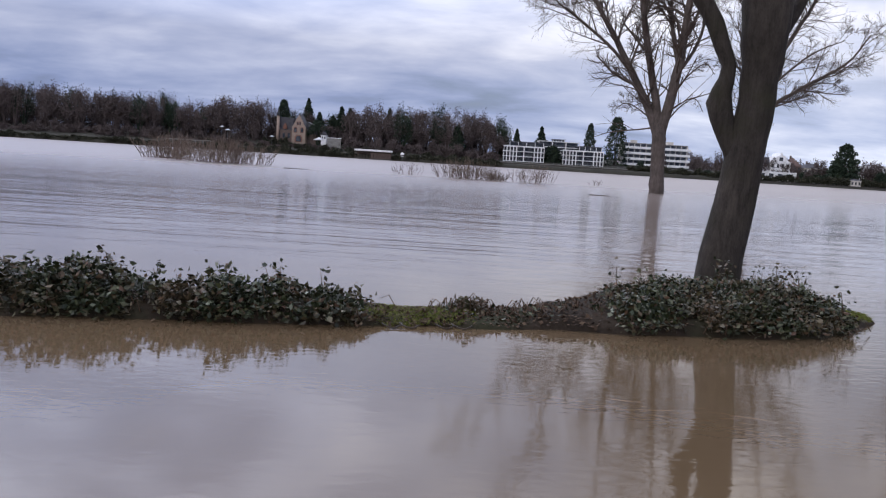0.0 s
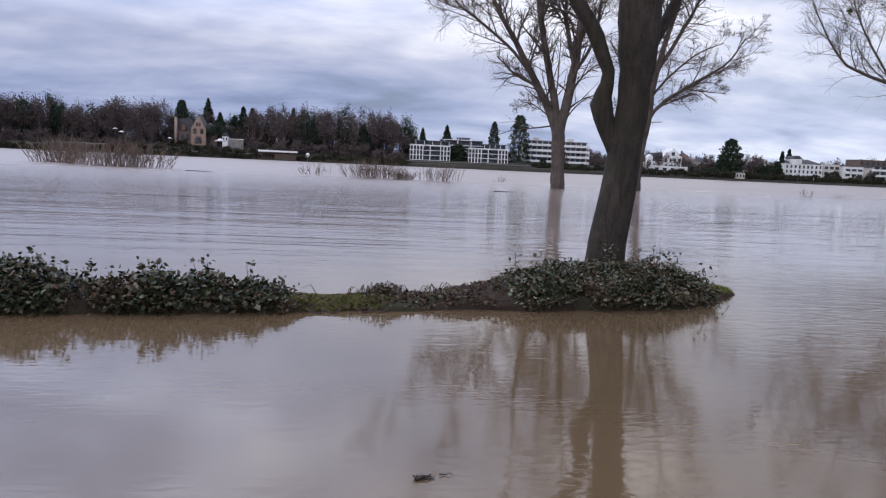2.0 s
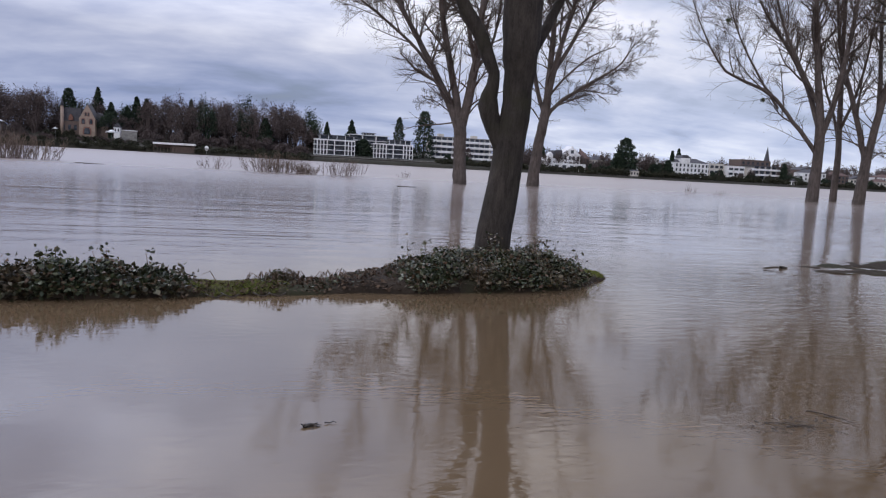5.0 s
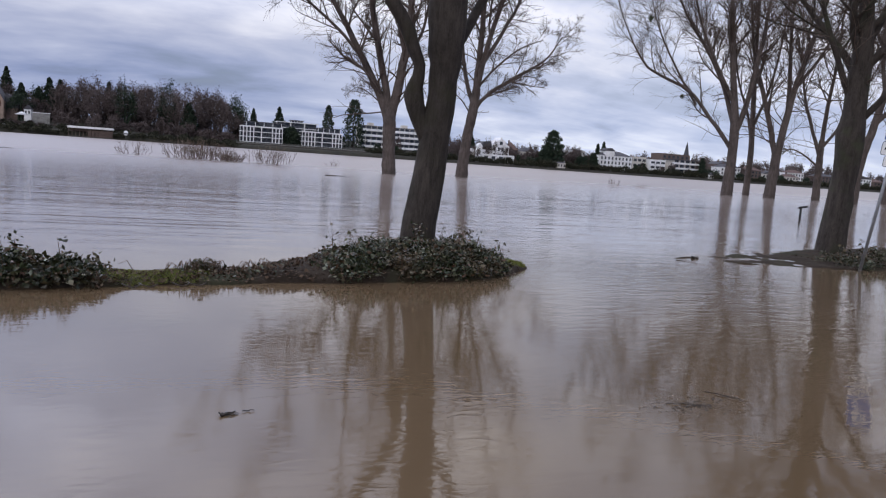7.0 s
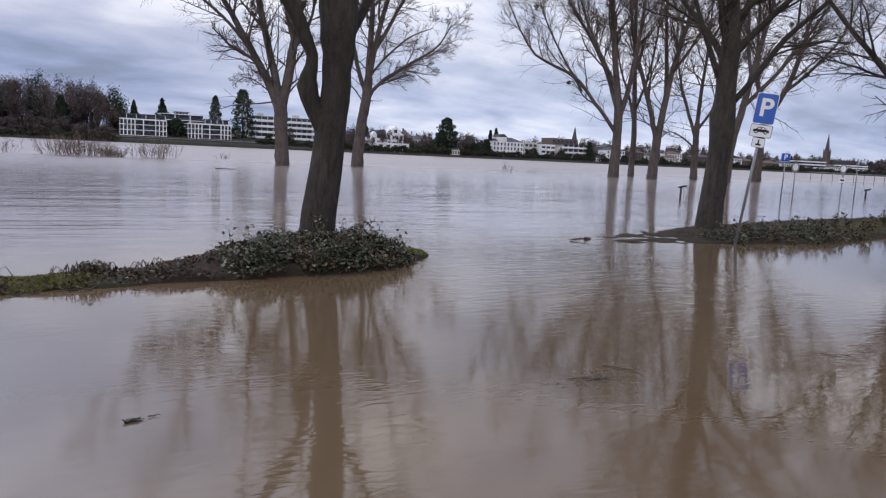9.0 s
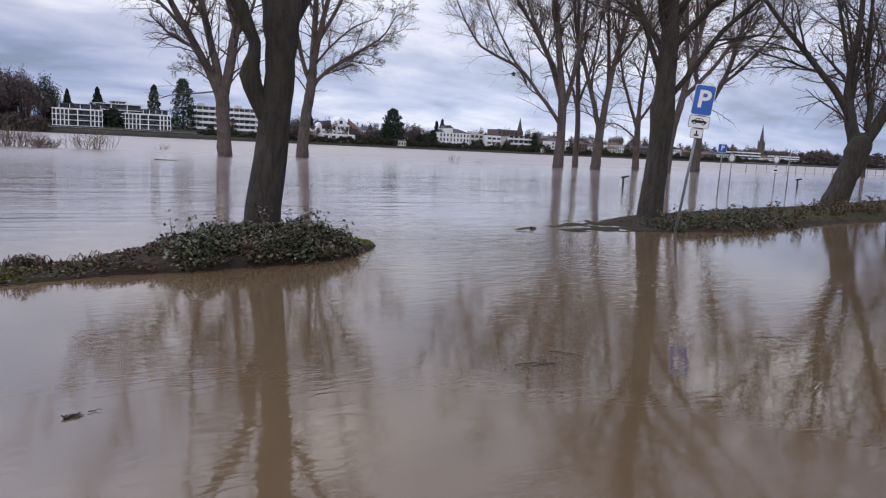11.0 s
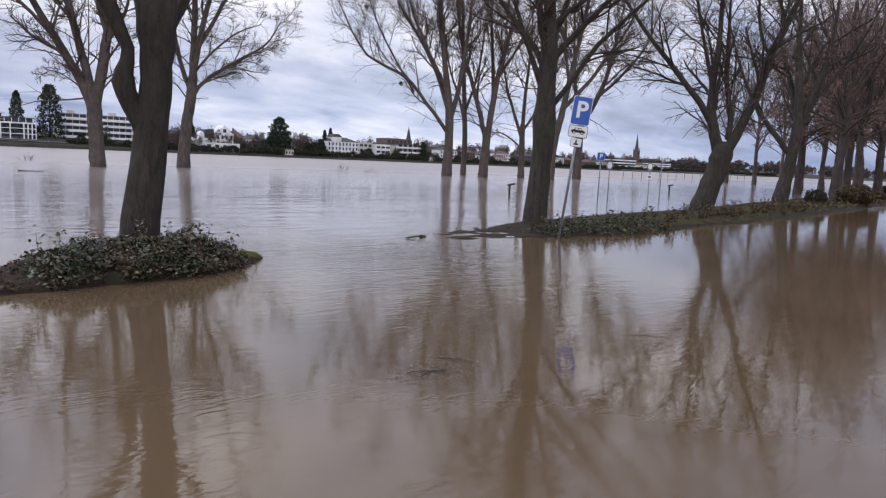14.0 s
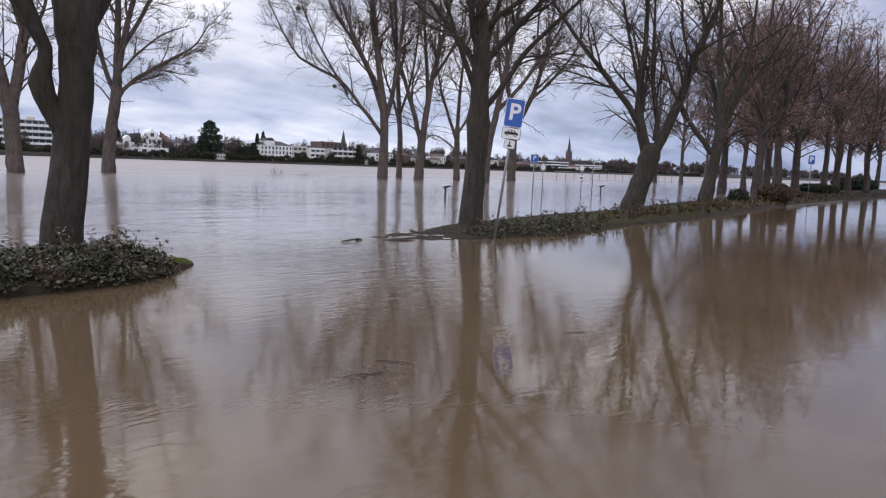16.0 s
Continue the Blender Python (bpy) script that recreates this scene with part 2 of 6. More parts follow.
M_CREAM = surface("cream_render", (0.50, 0.47, 0.42), (0.62, 0.58, 0.52), 0.8, bump=0.1)
M_BROWN = surface("brown_brick_wall", (0.085, 0.062, 0.052), (0.15, 0.11, 0.092), 1.5, bump=0.2)
M_SAND = surface("sandstone", (0.25, 0.185, 0.145), (0.38, 0.295, 0.235), 1.0, bump=0.3, stain=(0.22, 0.17, 0.13))
M_REDSTONE = surface("red_stone_trim", (0.16, 0.075, 0.055), (0.24, 0.12, 0.085), 1.5, bump=0.2)
M_SLATE = surface("slate_roof", (0.050, 0.050, 0.058), (0.10, 0.098, 0.105), 1.2, bump=0.3)
M_TILE = surface("clay_roof", (0.085, 0.055, 0.048), (0.15, 0.10, 0.085), 1.2, bump=0.3)
M_CONCRETE = surface("old_concrete", (0.16, 0.155, 0.145), (0.29, 0.28, 0.26), 1.4, bump=0.3, stain=(0.12, 0.115, 0.10), vary=0.12)
M_KERB = surface("wet_kerb_concrete", (0.085, 0.078, 0.068), (0.16, 0.148, 0.13), 2.0, bump=0.3, stain=(0.05, 0.045, 0.036), vary=0.2)
M_QUAY = surface("quay_stone", (0.050, 0.046, 0.040), (0.11, 0.10, 0.088), 0.5, bump=0.4, depth=0.1)
M_STEEL = surface("galvanised_steel", (0.17, 0.175, 0.18), (0.28, 0.285, 0.29), 6.0, rough=0.5, metal=0.6, bump=0.1, depth=0.005)
M_BLUE = surface("sign_blue", (0.012, 0.085, 0.38), (0.018, 0.11, 0.45), 5.0, rough=0.4, bump=0, spec=0.5)
M_WHITE = surface("sign_white", (0.68, 0.69, 0.70), (0.80, 0.80, 0.80), 5.0, rough=0.45, bump=0, spec=0.5)
M_BLACK = surface("black_paint", (0.010, 0.010, 0.011), (0.022, 0.022, 0.024), 6.0, rough=0.5, bump=0.1)
M_WETWOOD = surface("wet_driftwood", (0.018, 0.014, 0.010), (0.06, 0.046, 0.034), 9.0, rough=0.45, bump=0.4)
M_FOLIAGE_MISTLETOE = leaf_material("mistletoe", [(0, (0.035, 0.045, 0.022)), (1, (0.085, 0.095, 0.045))], 0.8, 0.2)


def glass_material():
    m, n, p = material("window_glass", 0.12, 0.6)
    co = n.add("ShaderNodeTexCoord").outputs["Object"]
    n.tree.links.new(n.ramp(n.noise(co, 0.6, 2.0), [(0.4, (0.02, 0.024, 0.03)), (0.65, (0.09, 0.095, 0.10))]), p.inputs["Base Color"])
    return m


M_GLASS = glass_material()

# ---------------------------------------------------------------- mesh helpers


def fast_mesh(name, verts, faces, smooth=False):
    """A mesh from arrays; all faces have the same number of corners."""
    verts, faces = np.asarray(verts, np.float32), np.asarray(faces, np.int32)
    me = bpy.data.meshes.new(name)
    me.vertices.add(len(verts))
    me.vertices.foreach_set("co", verts.ravel())
    me.loops.add(faces.size)
    me.loops.foreach_set("vertex_index", faces.ravel())
    me.polygons.add(len(faces))
    me.polygons.foreach_set("loop_start", np.arange(len(faces), dtype=np.int32) * faces.shape[1])
    if smooth:
        me.polygons.foreach_set("use_smooth", np.ones(len(faces), bool))
    me.update(calc_edges=True)
    me.validate()
    return me


def hang(name, me, mat, parent=None, label="", kind=""):
    ob = new(name, me)
    if mat:
        me.materials.append(mat)
    ob.parent = parent
    return tagged(ob, label, kind=kind)


def part(name, bm, mat, parent, label="", kind=""):
    me = bpy.data.meshes.new(name)
    bm.to_mesh(me)
    bm.free()
    return hang(name, me, mat, parent, label, kind)


def thing(name, at, label, category, group="", turn=0.0):
    e = new(name)
    e.matrix_basis = pose(*at, 0, 0, turn)
    return tagged(e, label, category, group)


def box(x0, x1, y0, y1, z0, z1, bevel=0.0, bm=None):
    bm = bm or bmesh.new()
    got = bmesh.ops.create_cube(bm, size=1, matrix=Matrix.LocRotScale(((x0 + x1) / 2, (y0 + y1) / 2, (z0 + z1) / 2), None, (x1 - x0, y1 - y0, z1 - z0)))
    if bevel:
        edges = list({e for v in got["verts"] for e in v.link_edges})
        bmesh.ops.bevel(bm, geom=edges, offset=bevel, segments=2, affect="EDGES", profile=0.6)
    return bm


def prism(corners, y0, y1):
    """A flat outline in x and z, given depth along y."""
    bm = bmesh.new()
    front = [bm.verts.new((x, y0, z)) for x, z in corners]
    back = [bm.verts.new((x, y1, z)) for x, z in corners]
    bm.faces.new(front)
    bm.faces.new(back[::-1])
    for i in range(len(corners)):
        j = (i + 1) % len(corners)
        bm.faces.new((front[j], front[i], back[i], back[j]))
    bmesh.ops.recalc_face_normals(bm, faces=bm.faces)
    return bm


def rod(a, b, r0, r1, sides=12):
    bm = bmesh.new()
    a, b = Vector(a), Vector(b)
    m = Matrix.Translation((a + b) / 2) @ (b - a).to_track_quat("Z", "Y").to_matrix().to_4x4()
    bmesh.ops.create_cone(bm, cap_ends=True, segments=sides, radius1=r0, radius2=r1, depth=(b - a).length, matrix=m)
    for f in bm.faces:
        f.smooth = len(f.verts) == 4
    return bm


def tubes(pts, rad, sides):
    """Tapered tubes along many lines at once: pts (n, s, 3), rad (n, s)."""
    n, s, _ = pts.shape
    tan = np.gradient(pts, axis=1)
    tan /= np.linalg.norm(tan, axis=2, keepdims=True) + 1e-9
    ref = np.eye(3)[np.argmin(np.abs(tan.mean(axis=1)), axis=1)][:, None, :]
    u = np.cross(tan, ref)
    u /= np.linalg.norm(u, axis=2, keepdims=True) + 1e-9
    v = np.cross(tan, u)
    a = np.arange(sides) * 2 * np.pi / sides
    ring = pts[:, :, None] + rad[:, :, None, None] * (np.cos(a)[:, None] * u[:, :, None] + np.sin(a)[:, None] * v[:, :, None])
    i = np.arange(n * s * sides).reshape(n, s, sides)
    j = np.roll(i, -1, axis=2)
    quads = np.stack([i[:, :-1], j[:, :-1], j[:, 1:], i[:, 1:]], axis=-1).reshape(-1, 4)
    return ring.reshape(-1, 3), quads


def joined(pieces):
    verts, faces, k = [], [], 0
    for v, f in pieces:
        verts.append(v)
        faces.append(f + k)
        k += len(v)
    return np.concatenate(verts), np.concatenate(faces)


def smooth_line(pts, n):
    """n points on a smooth line through a few."""
    p = np.asarray(pts, float)
    k = len(p)
    ext = np.vstack([2 * p[0] - p[1], p, 2 * p[-1] - p[-2]])
    out = []
    for t in np.linspace(0, k - 1 - 1e-6, n):
        i = int(t)
        f = t - i
        a, b, c, d = ext[i:i + 4]
        out.append(0.5 * (2 * b + (c - a) * f + (2 * a - 5 * b + 4 * c - d) * f * f + (3 * b - 3 * c + d - a) * f ** 3))
    return np.array(out)


def sprout(rng, pts, rad, n, length, angle, seg, wander, lift, ratio, first=0.25, last=1.0, thin=0.35, least=0.004, sparse=False, cap=99.0):
    """Branches that leave a set of lines: their points and radii."""
    b, s, _ = pts.shape
    own = np.repeat(np.arange(b), n)
    pos = np.tile((np.arange(n) + 0.5) / n, b) * (last - first) + first + rng.uniform(-0.4, 0.4, b * n) * (last - first) / n
    pos = np.clip(pos, 0, 0.999) * (s - 1)
    i = pos.astype(int)
    f = (pos - i)[:, None]
    start = pts[own, i] * (1 - f) + pts[own, i + 1] * f
    r0 = rad[own, i] * (1 - f[:, 0]) + rad[own, i + 1] * f[:, 0]
    tan = pts[own, i + 1] - pts[own, i]
    tan /= np.linalg.norm(tan, axis=1, keepdims=True) + 1e-9
    side = np.cross(tan, rng.normal(size=tan.shape))
    side /= np.linalg.norm(side, axis=1, keepdims=True) + 1e-9
    a = np.radians(rng.uniform(*angle, len(own)))[:, None]
    d = np.cos(a) * tan + np.sin(a) * side
    whole = np.linalg.norm(np.diff(pts, axis=1), axis=2).sum(axis=1)[own]
    size = whole * rng.uniform(*length, len(own)) * (1.15 - 0.55 * pos / (s - 1))
    size = np.minimum(size, cap * rng.uniform(0.6, 1.0, len(size)))
    if sparse:
        keep = rng.uniform(size=len(own)) < np.clip(whole / np.median(whole), 0.3, 1)
        start, r0, d, size = start[keep], r0[keep], d[keep], size[keep]
    step = (size / (seg - 1))[:, None]
    out = [start]
    for k in range(seg - 1):
        d = d + rng.normal(size=d.shape) * wander + np.array([0, 0, lift])
        d /= np.linalg.norm(d, axis=1, keepdims=True)
        out.append(out[-1] + d * step)
    r = np.maximum(r0 * ratio, least)[:, None] * np.linspace(1, thin, seg)
    return np.stack(out, axis=1), np.maximum(r, least * 0.6)


def make_tree(name, base, turn, label, guides, bark, twig, seed, levels, group="", leaves=0, sides=14, knobs=(), mistletoe=(), category="tree", flare=0.35, reach=0.0, slim=1.0, whips=0, brush=0, brush_from=0.0, bare_below=0.0):
    """A bare tree: a trunk and limbs along smooth guides (across, depth, up, radius), then levels of branches and twigs."""
    rng = np.random.default_rng(seed)
    tree = thing(name, base, label, category, group, turn)
    tallest = max(g[-1][2] for g in guides)
    lines = []
    for k, g in enumerate(guides):
        if k and reach and g[-1][2] > 0.6 * tallest:
            e, d = np.array(g[-1]), np.array(g[-1]) - np.array(g[-2])
            d = d[:3] / np.linalg.norm(d[:3]) + np.array([0, 0, 0.4])
            g = [*g, (*(e[:3] + d * reach), e[3] * 0.5)]
        line = smooth_line(g, 22 if k == 0 else 16)
        p, r = line[:, :3].copy(), line[:, 3] * (slim if k else 1.0)
        p[1:] += rng.normal(size=(len(p) - 1, 3)) * r[1:, None] * (0.03 if k == 0 else 0.08)
        if k == 0:
            r *= 1 + flare * np.exp(-np.maximum(p[:, 2] - p[0, 2], 0) / (2.2 * r[0]))
            p[0, 2] -= 0.5
        v, f = tubes(p[None], r[None], sides if k == 0 else max(8, sides // 2))
        centre = np.repeat(p, len(v) // len(p), axis=0)
        swell = np.array([noise.noise(Vector(q) * 2.1 + Vector((seed, 0, 0))) for q in v])
        fine = np.array([noise.noise(Vector((q[0] * 7, q[1] * 7, q[2] * 2.2))) for q in v])
        v = centre + (v - centre) * (1 + 0.07 * swell + 0.05 * fine)[:, None]
        for kx, ky, kz, kr, kh in knobs:
            if k in (0, 1):
                d = v - np.array([kx, ky, kz])
                w = kh * np.exp(-(d ** 2).sum(axis=1) / kr ** 2)
                v = v + d / (np.linalg.norm(d, axis=1, keepdims=True) + 1e-6) * w[:, None]
        hang("trunk" if k == 0 else "limb", fast_mesh("trunk" if k == 0 else "limb", v, f, True), bark, tree)
        if k:
            lines.append(smooth_line(np.column_stack([p, r]), 16))
        elif g[-1][3] < 0.6 * g[0][3]:
            q = np.column_stack([p, r])
            lines.append(smooth_line(q[len(q) // 2:], 16))
    lines = np.array(lines)
    pts, rad = lines[:, :, :3], lines[:, :, 3]
    boughs, twigs, tips = [], [], None
    if whips:
        # thin shoots straight from the limbs
        wp, wr = sprout(rng, pts, rad, n=whips, length=(0.07, 0.20), angle=(35, 80), seg=5, wander=0.16, lift=0.02, ratio=0.22, first=0.04, least=levels[-1]["grow"]["least"] * 1.3)
        twigs.append(tubes(wp, wr, 3))
        wp, wr = sprout(rng, wp, wr, n=5, length=(0.3, 0.65), angle=(25, 65), seg=4, wander=0.18, lift=-0.02, ratio=0.6, least=levels[-1]["grow"]["least"])
        twigs.append(tubes(wp, wr, 3))
    if brush:
        # dense shoots high in the crown
        size = levels[-1]["grow"]["least"] * 1.5
        bp, br = sprout(rng, pts, rad, n=brush, length=(0.10, 0.24), angle=(25, 70), seg=4, wander=0.15, lift=0.10, ratio=0.3, first=0.42, least=size * 1.3)
        high = bp[:, :, 2].min(axis=1) > brush_from
        bp, br = bp[high], br[high]
        twigs.append(tubes(bp, br, 3))
        bp, br = sprout(rng, bp, br, n=9, length=(0.3, 0.7), angle=(20, 60), seg=3, wander=0.18, lift=0.04, ratio=0.6, least=size)
        twigs.append(tubes(bp, br, 3))
    for k, lv in enumerate(levels):
        pts, rad = sprout(rng, pts, rad, **lv["grow"])
        if bare_below:
            high = pts[:, :, 2].min(axis=1) > bare_below
            pts, rad = pts[high], rad[high]
        (boughs if k < len(levels) - 1 and lv["sides"] > 3 else twigs).append(tubes(pts, rad, lv["sides"]))
        tips = pts
    if boughs:
        hang("branchwork", fast_mesh("branchwork", *joined(boughs), True), bark, tree, kind="stuff")
    hang("crown", fast_mesh("crown", *joined(twigs)), twig, tree, kind="stuff")
    if leaves:
        flat = tips.reshape(-1, 3)
        pick = flat[rng.integers(0, len(flat), leaves)] + rng.normal(size=(leaves, 3)) * 0.12
        hang("withered_leaves", fast_mesh("withered_leaves", *scraps(rng, pick, 0.07, 0.14)), M_DRYLEAF, tree, "few withered reddish leaves", "stuff")
    for mx, my, mz, mr in mistletoe:
        q = rng.normal(size=(150, 3))
        q /= np.linalg.norm(q, axis=1, keepdims=True)
        c = np.array([mx, my, mz])
        line = c + q[:, None, :] * mr * np.linspace(0.1, 1, 3)[None, :, None] * rng.uniform(0.6, 1.1, 150)[:, None, None]
        hang("mistletoe", fast_mesh("mistletoe", *tubes(line, np.full((150, 3), 0.013), 3)), M_FOLIAGE_MISTLETOE, tree, "round dark mistletoe clump")
    return tree


def scraps(rng, centres, small, large, level=0.0):
    """Small folded leaves, two triangles each, lying at random."""
    n = len(centres)
    a = rng.normal(size=(n, 3))
    a[:, 2] *= 1 - 0.6 * level
    a /= np.linalg.norm(a, axis=1, keepdims=True)
    b = np.cross(a, rng.normal(size=(n, 3)) * (1 - 0.6 * level) + [0, 0, level])
    b /= np.linalg.norm(b, axis=1, keepdims=True) + 1e-9
    c = np.cross(a, b)
    s = rng.uniform(small, large, n)[:, None]
    w = s * rng.uniform(0.22, 0.40, n)[:, None]
    v = np.stack([centres - a * s / 2, centres + b * w + c * w * 0.4, centres + a * s / 2, centres - b * w + c * w * 0.4], axis=1).reshape(-1, 3)
    k = np.arange(n)[:, None] * 4
    f = np.concatenate([k + np.array([[0, 1, 2]]), k + np.array([[0, 2, 3]])], axis=0)
    return v, f


def slivers(rng, start, direction, size, width):
    """Thin upright twigs as narrow three-sided spikes."""
    pts = np.stack([start, start + direction * size[:, None] * 0.55 + rng.normal(size=start.shape) * size[:, None] * 0.05, start + direction * size[:, None]], axis=1)
    rad = width[:, None] * np.array([1.0, 0.7, 0.25])
    return tubes(pts, rad, 3)

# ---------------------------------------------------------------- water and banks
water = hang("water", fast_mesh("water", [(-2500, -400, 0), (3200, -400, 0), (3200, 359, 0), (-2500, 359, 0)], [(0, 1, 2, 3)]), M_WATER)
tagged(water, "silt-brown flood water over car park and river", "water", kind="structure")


def mound(name, xs, front, back, crest, mat, label, skew=0.5, rough=0.05):
    """A low bank of earth between a front and a back shore line, given as a few (x, y) values."""
    fx, fy = zip(*front)
    bx, by = zip(*back)
    cx, cz = zip(*crest)
    across = np.linspace(-0.12, 1.12, 16)
    verts = []
    for x in xs:
        y0, y1, h = np.interp(x, fx, fy), np.interp(x, bx, by), np.interp(x, cx, cz)
        for a in across:
            y = y0 + (y1 - y0) * a
            shape = max(0.0, 1 - abs((a - skew) / 0.5) ** 2.6) if 0 <= a <= 1 else 0
            z = h * shape - (0.06 if 0 < a < 1 else 0.35)
            z += rough * noise.noise((x * 2.3, y * 2.3, 3)) + 0.4 * rough * noise.noise((x * 8, y * 8, 7))
            verts.append((x, y + 0.10 * noise.noise((x * 1.4, a * 2, 9)), z + 0.06))
    n = len(across)
    i = np.arange(len(xs) * n).reshape(len(xs), n)
    quads = np.stack([i[:-1, :-1], i[1:, :-1], i[1:, 1:], i[:-1, 1:]], axis=-1).reshape(-1, 4)
    return tagged(hang(name, fast_mesh(name, verts, quads, True), mat), label, "bank", kind="structure")


FRONT_L = [(-14, 6.6), (-4, 7.85), (-2.5, 8.08), (-1.6, 8.2), (-0.8, 8.36), (0, 8.55), (1.2, 8.66), (2.3, 8.76), (3.2, 8.88), (3.9, 9.08), (4.34, 9.46), (5.0, 10.2)]
BACK_L = [(-14, 8.2), (-4, 9.1), (-0.7, 9.25), (0.14, 9.5), (1.3, 10.1), (2.0, 11.4), (3.0, 12.1), (4.0, 12.0), (4.6, 11.1), (5.0, 10.4)]
CREST_L = [(-14, 0.2), (-1.2, 0.16), (-0.6, 0.065), (0.6, 0.08), (1.4, 0.15), (2.4, 0.25), (3.8, 0.25), (4.4, 0.17), (5.0, 0.03)]
FRONT_R = [(8.9, 11.75), (9.4, 11.45), (10.4, 11.2), (12.3, 10.72), (14.8, 10.45), (19, 11.3), (23.5, 11.85), (30.5, 12.9), (44, 15.4), (64, 17.9), (84, 19.6), (150, 26)]
BACK_R = [(8.9, 11.85), (9.7, 12.1), (11.5, 13.0), (14, 13.9), (19.6, 15.5), (22.2, 16.1), (26.5, 16.6), (40, 20.5), (62, 25.5), (84, 31), (150, 46)]
CREST_R = [(8.9, -0.06), (9.6, -0.02), (10.5, 0.004), (12.0, 0.015), (12.8, 0.06), (13.4, 0.12), (15, 0.17), (22, 0.16), (40, 0.2), (150, 0.3)]
mound("bank_left", np.linspace(-14, 5.0, 190), FRONT_L, BACK_L, CREST_L, M_SOIL, "muddy brown earth bank between flood and river", 0.45)
mound("bank_right", np.concatenate([np.linspace(8.9, 32, 190), np.linspace(32.4, 150, 140)]), FRONT_R, BACK_R, CREST_R, M_SOIL, "muddy tree-lined bank with scattered leaf litter", 0.45)


def span(table, x):
    a, b = zip(*table)
    return np.interp(x, a, b)


def bramble(name, x0, x1, height, label, seed, n, front=FRONT_L, back=BACK_L, crest=CREST_L, size=(0.035, 0.078), deep=(0.0, 0.9), group="brambles on the banks", tall=0.0, mat=M_BRAMBLE):
    """A low thicket: arching canes and many small leaves in clusters."""
    rng = np.random.default_rng(seed)
    bush = thing(name, (0, 0, 0), label, "shrub", group)
    k = n // 5
    x = rng.uniform(x0, x1, k)
    a = rng.uniform(deep[0], deep[1], k)
    y = span(front, x) + (span(back, x) - span(front, x)) * a
    bare = np.array([noise.noise((p * 2.3, q * 2.3, seed + 9)) + 0.5 * noise.noise((p * 6.0, q * 6.0, seed + 3)) for p, q in zip(x, y)])
    keep = bare > -0.22 + 0.3 * rng.uniform(-1, 1, k)
    x, a, y = x[keep], a[keep], y[keep]
    k = len(x)
    lump = np.array([noise.noise((p * 1.6, q * 1.6, seed)) + 1.0 * noise.noise((p * 4.6, q * 4.6, seed + 5)) for p, q in zip(x, y)])
    edge = np.clip(np.minimum((a - deep[0]) / 0.22, (deep[1] - a) / 0.25), 0.15, 1) ** 0.6
    top = span(height, x) * edge * np.clip(0.80 + 1.35 * lump, 0.08, 1.7)
    ground = span(crest, x) * np.clip(1 - np.abs((a - 0.45) / 0.5) ** 2.6, 0, 1)
    z = ground + top * (1 - rng.uniform(0, 1, k) ** 1.7 * 0.95)
    spot = np.stack([x, y - 0.08 * edge, z], axis=1)
    leaves = np.repeat(spot, 5, axis=0) + rng.normal(size=(k * 5, 3)) * [0.06, 0.06, 0.035]
    leaves[:, 2] = np.maximum(leaves[:, 2], 0.015)
    canes = max(60, k // 14)
    pick = rng.integers(0, k, canes)
    tip = spot[pick] + np.stack([rng.normal(size=canes) * 0.1, rng.normal(size=canes) * 0.1, np.abs(rng.normal(size=canes)) * 0.03], axis=1)
    foot = tip.copy()
    foot[:, 0] += rng.normal(size=canes) * 0.10
    foot[:, 1] += np.abs(rng.normal(size=canes)) * 0.15
    foot[:, 2] = 0.03
    mid = (tip + foot) / 2 + np.array([0, 0, 0.10])
    hang("cane_tangle", fast_mesh("cane_tangle", *tubes(np.stack([foot, mid, tip], axis=1), np.tile([0.007, 0.005, 0.003], (canes, 1)), 3)), M_CANE, bush, "thin reddish arching canes", "stuff")
    if tall:
        m = max(5, int((x1 - x0) * 14))
        pick = rng.integers(0, k, m)
        foot = spot[pick]
        up = np.stack([rng.normal(size=m) * 0.25, rng.normal(size=m) * 0.2, np.ones(m)], axis=1)
        size_up = rng.uniform(0.2, 1.0, m) ** 1.6 * tall
        line = foot[:, None, :] + up[:, None, :] * size_up[:, None, None] * np.linspace(0, 1, 4)[None, :, None]
        hang("tall_shoots", fast_mesh("tall_shoots", *tubes(line, np.tile([0.006, 0.005, 0.004, 0.003], (m, 1)), 3)), M_CANE, bush, kind="stuff")
        more = line[:, 1:].reshape(-1, 3)
        leaves = np.vstack([leaves, np.repeat(more, 6, axis=0) + rng.normal(size=(len(more) * 6, 3)) * 0.04])
    hang("leaves", fast_mesh("leaves", *scraps(rng, leaves, size[0], size[1], 0.65)), mat, bush, "dark green bramble leaves, some rusty", "stuff")
    return bush


bramble("bramble_thicket", -7.5, -0.85, [(-7.5, 0.20), (-3.6, 0.19), (-2.6, 0.20), (-2.1, 0.165), (-1.7, 0.12), (-1.3, 0.105), (-1.0, 0.06), (-0.85, 0.02)], "dense dark green bramble thicket along the bank", 11, 27000, deep=(0.02, 0.70), tall=0.26, size=(0.035, 0.085))
bramble("bramble_thicket", 1.72, 4.35, [(1.72, 0.03), (2.05, 0.12), (2.6, 0.14), (3.6, 0.135), (4.05, 0.09), (4.35, 0.03)], "dark green bramble mound round the tree foot", 12, 20000, deep=(0.012, 0.60), tall=0.34, size=(0.032, 0.076))
bramble("bramble_sprigs", 0.0, 0.32, [(0.0, 0.03), (0.15, 0.12), (0.32, 0.03)], "small bramble sprig on the bare bank", 13, 300, deep=(0.3, 0.75), tall=0.10)
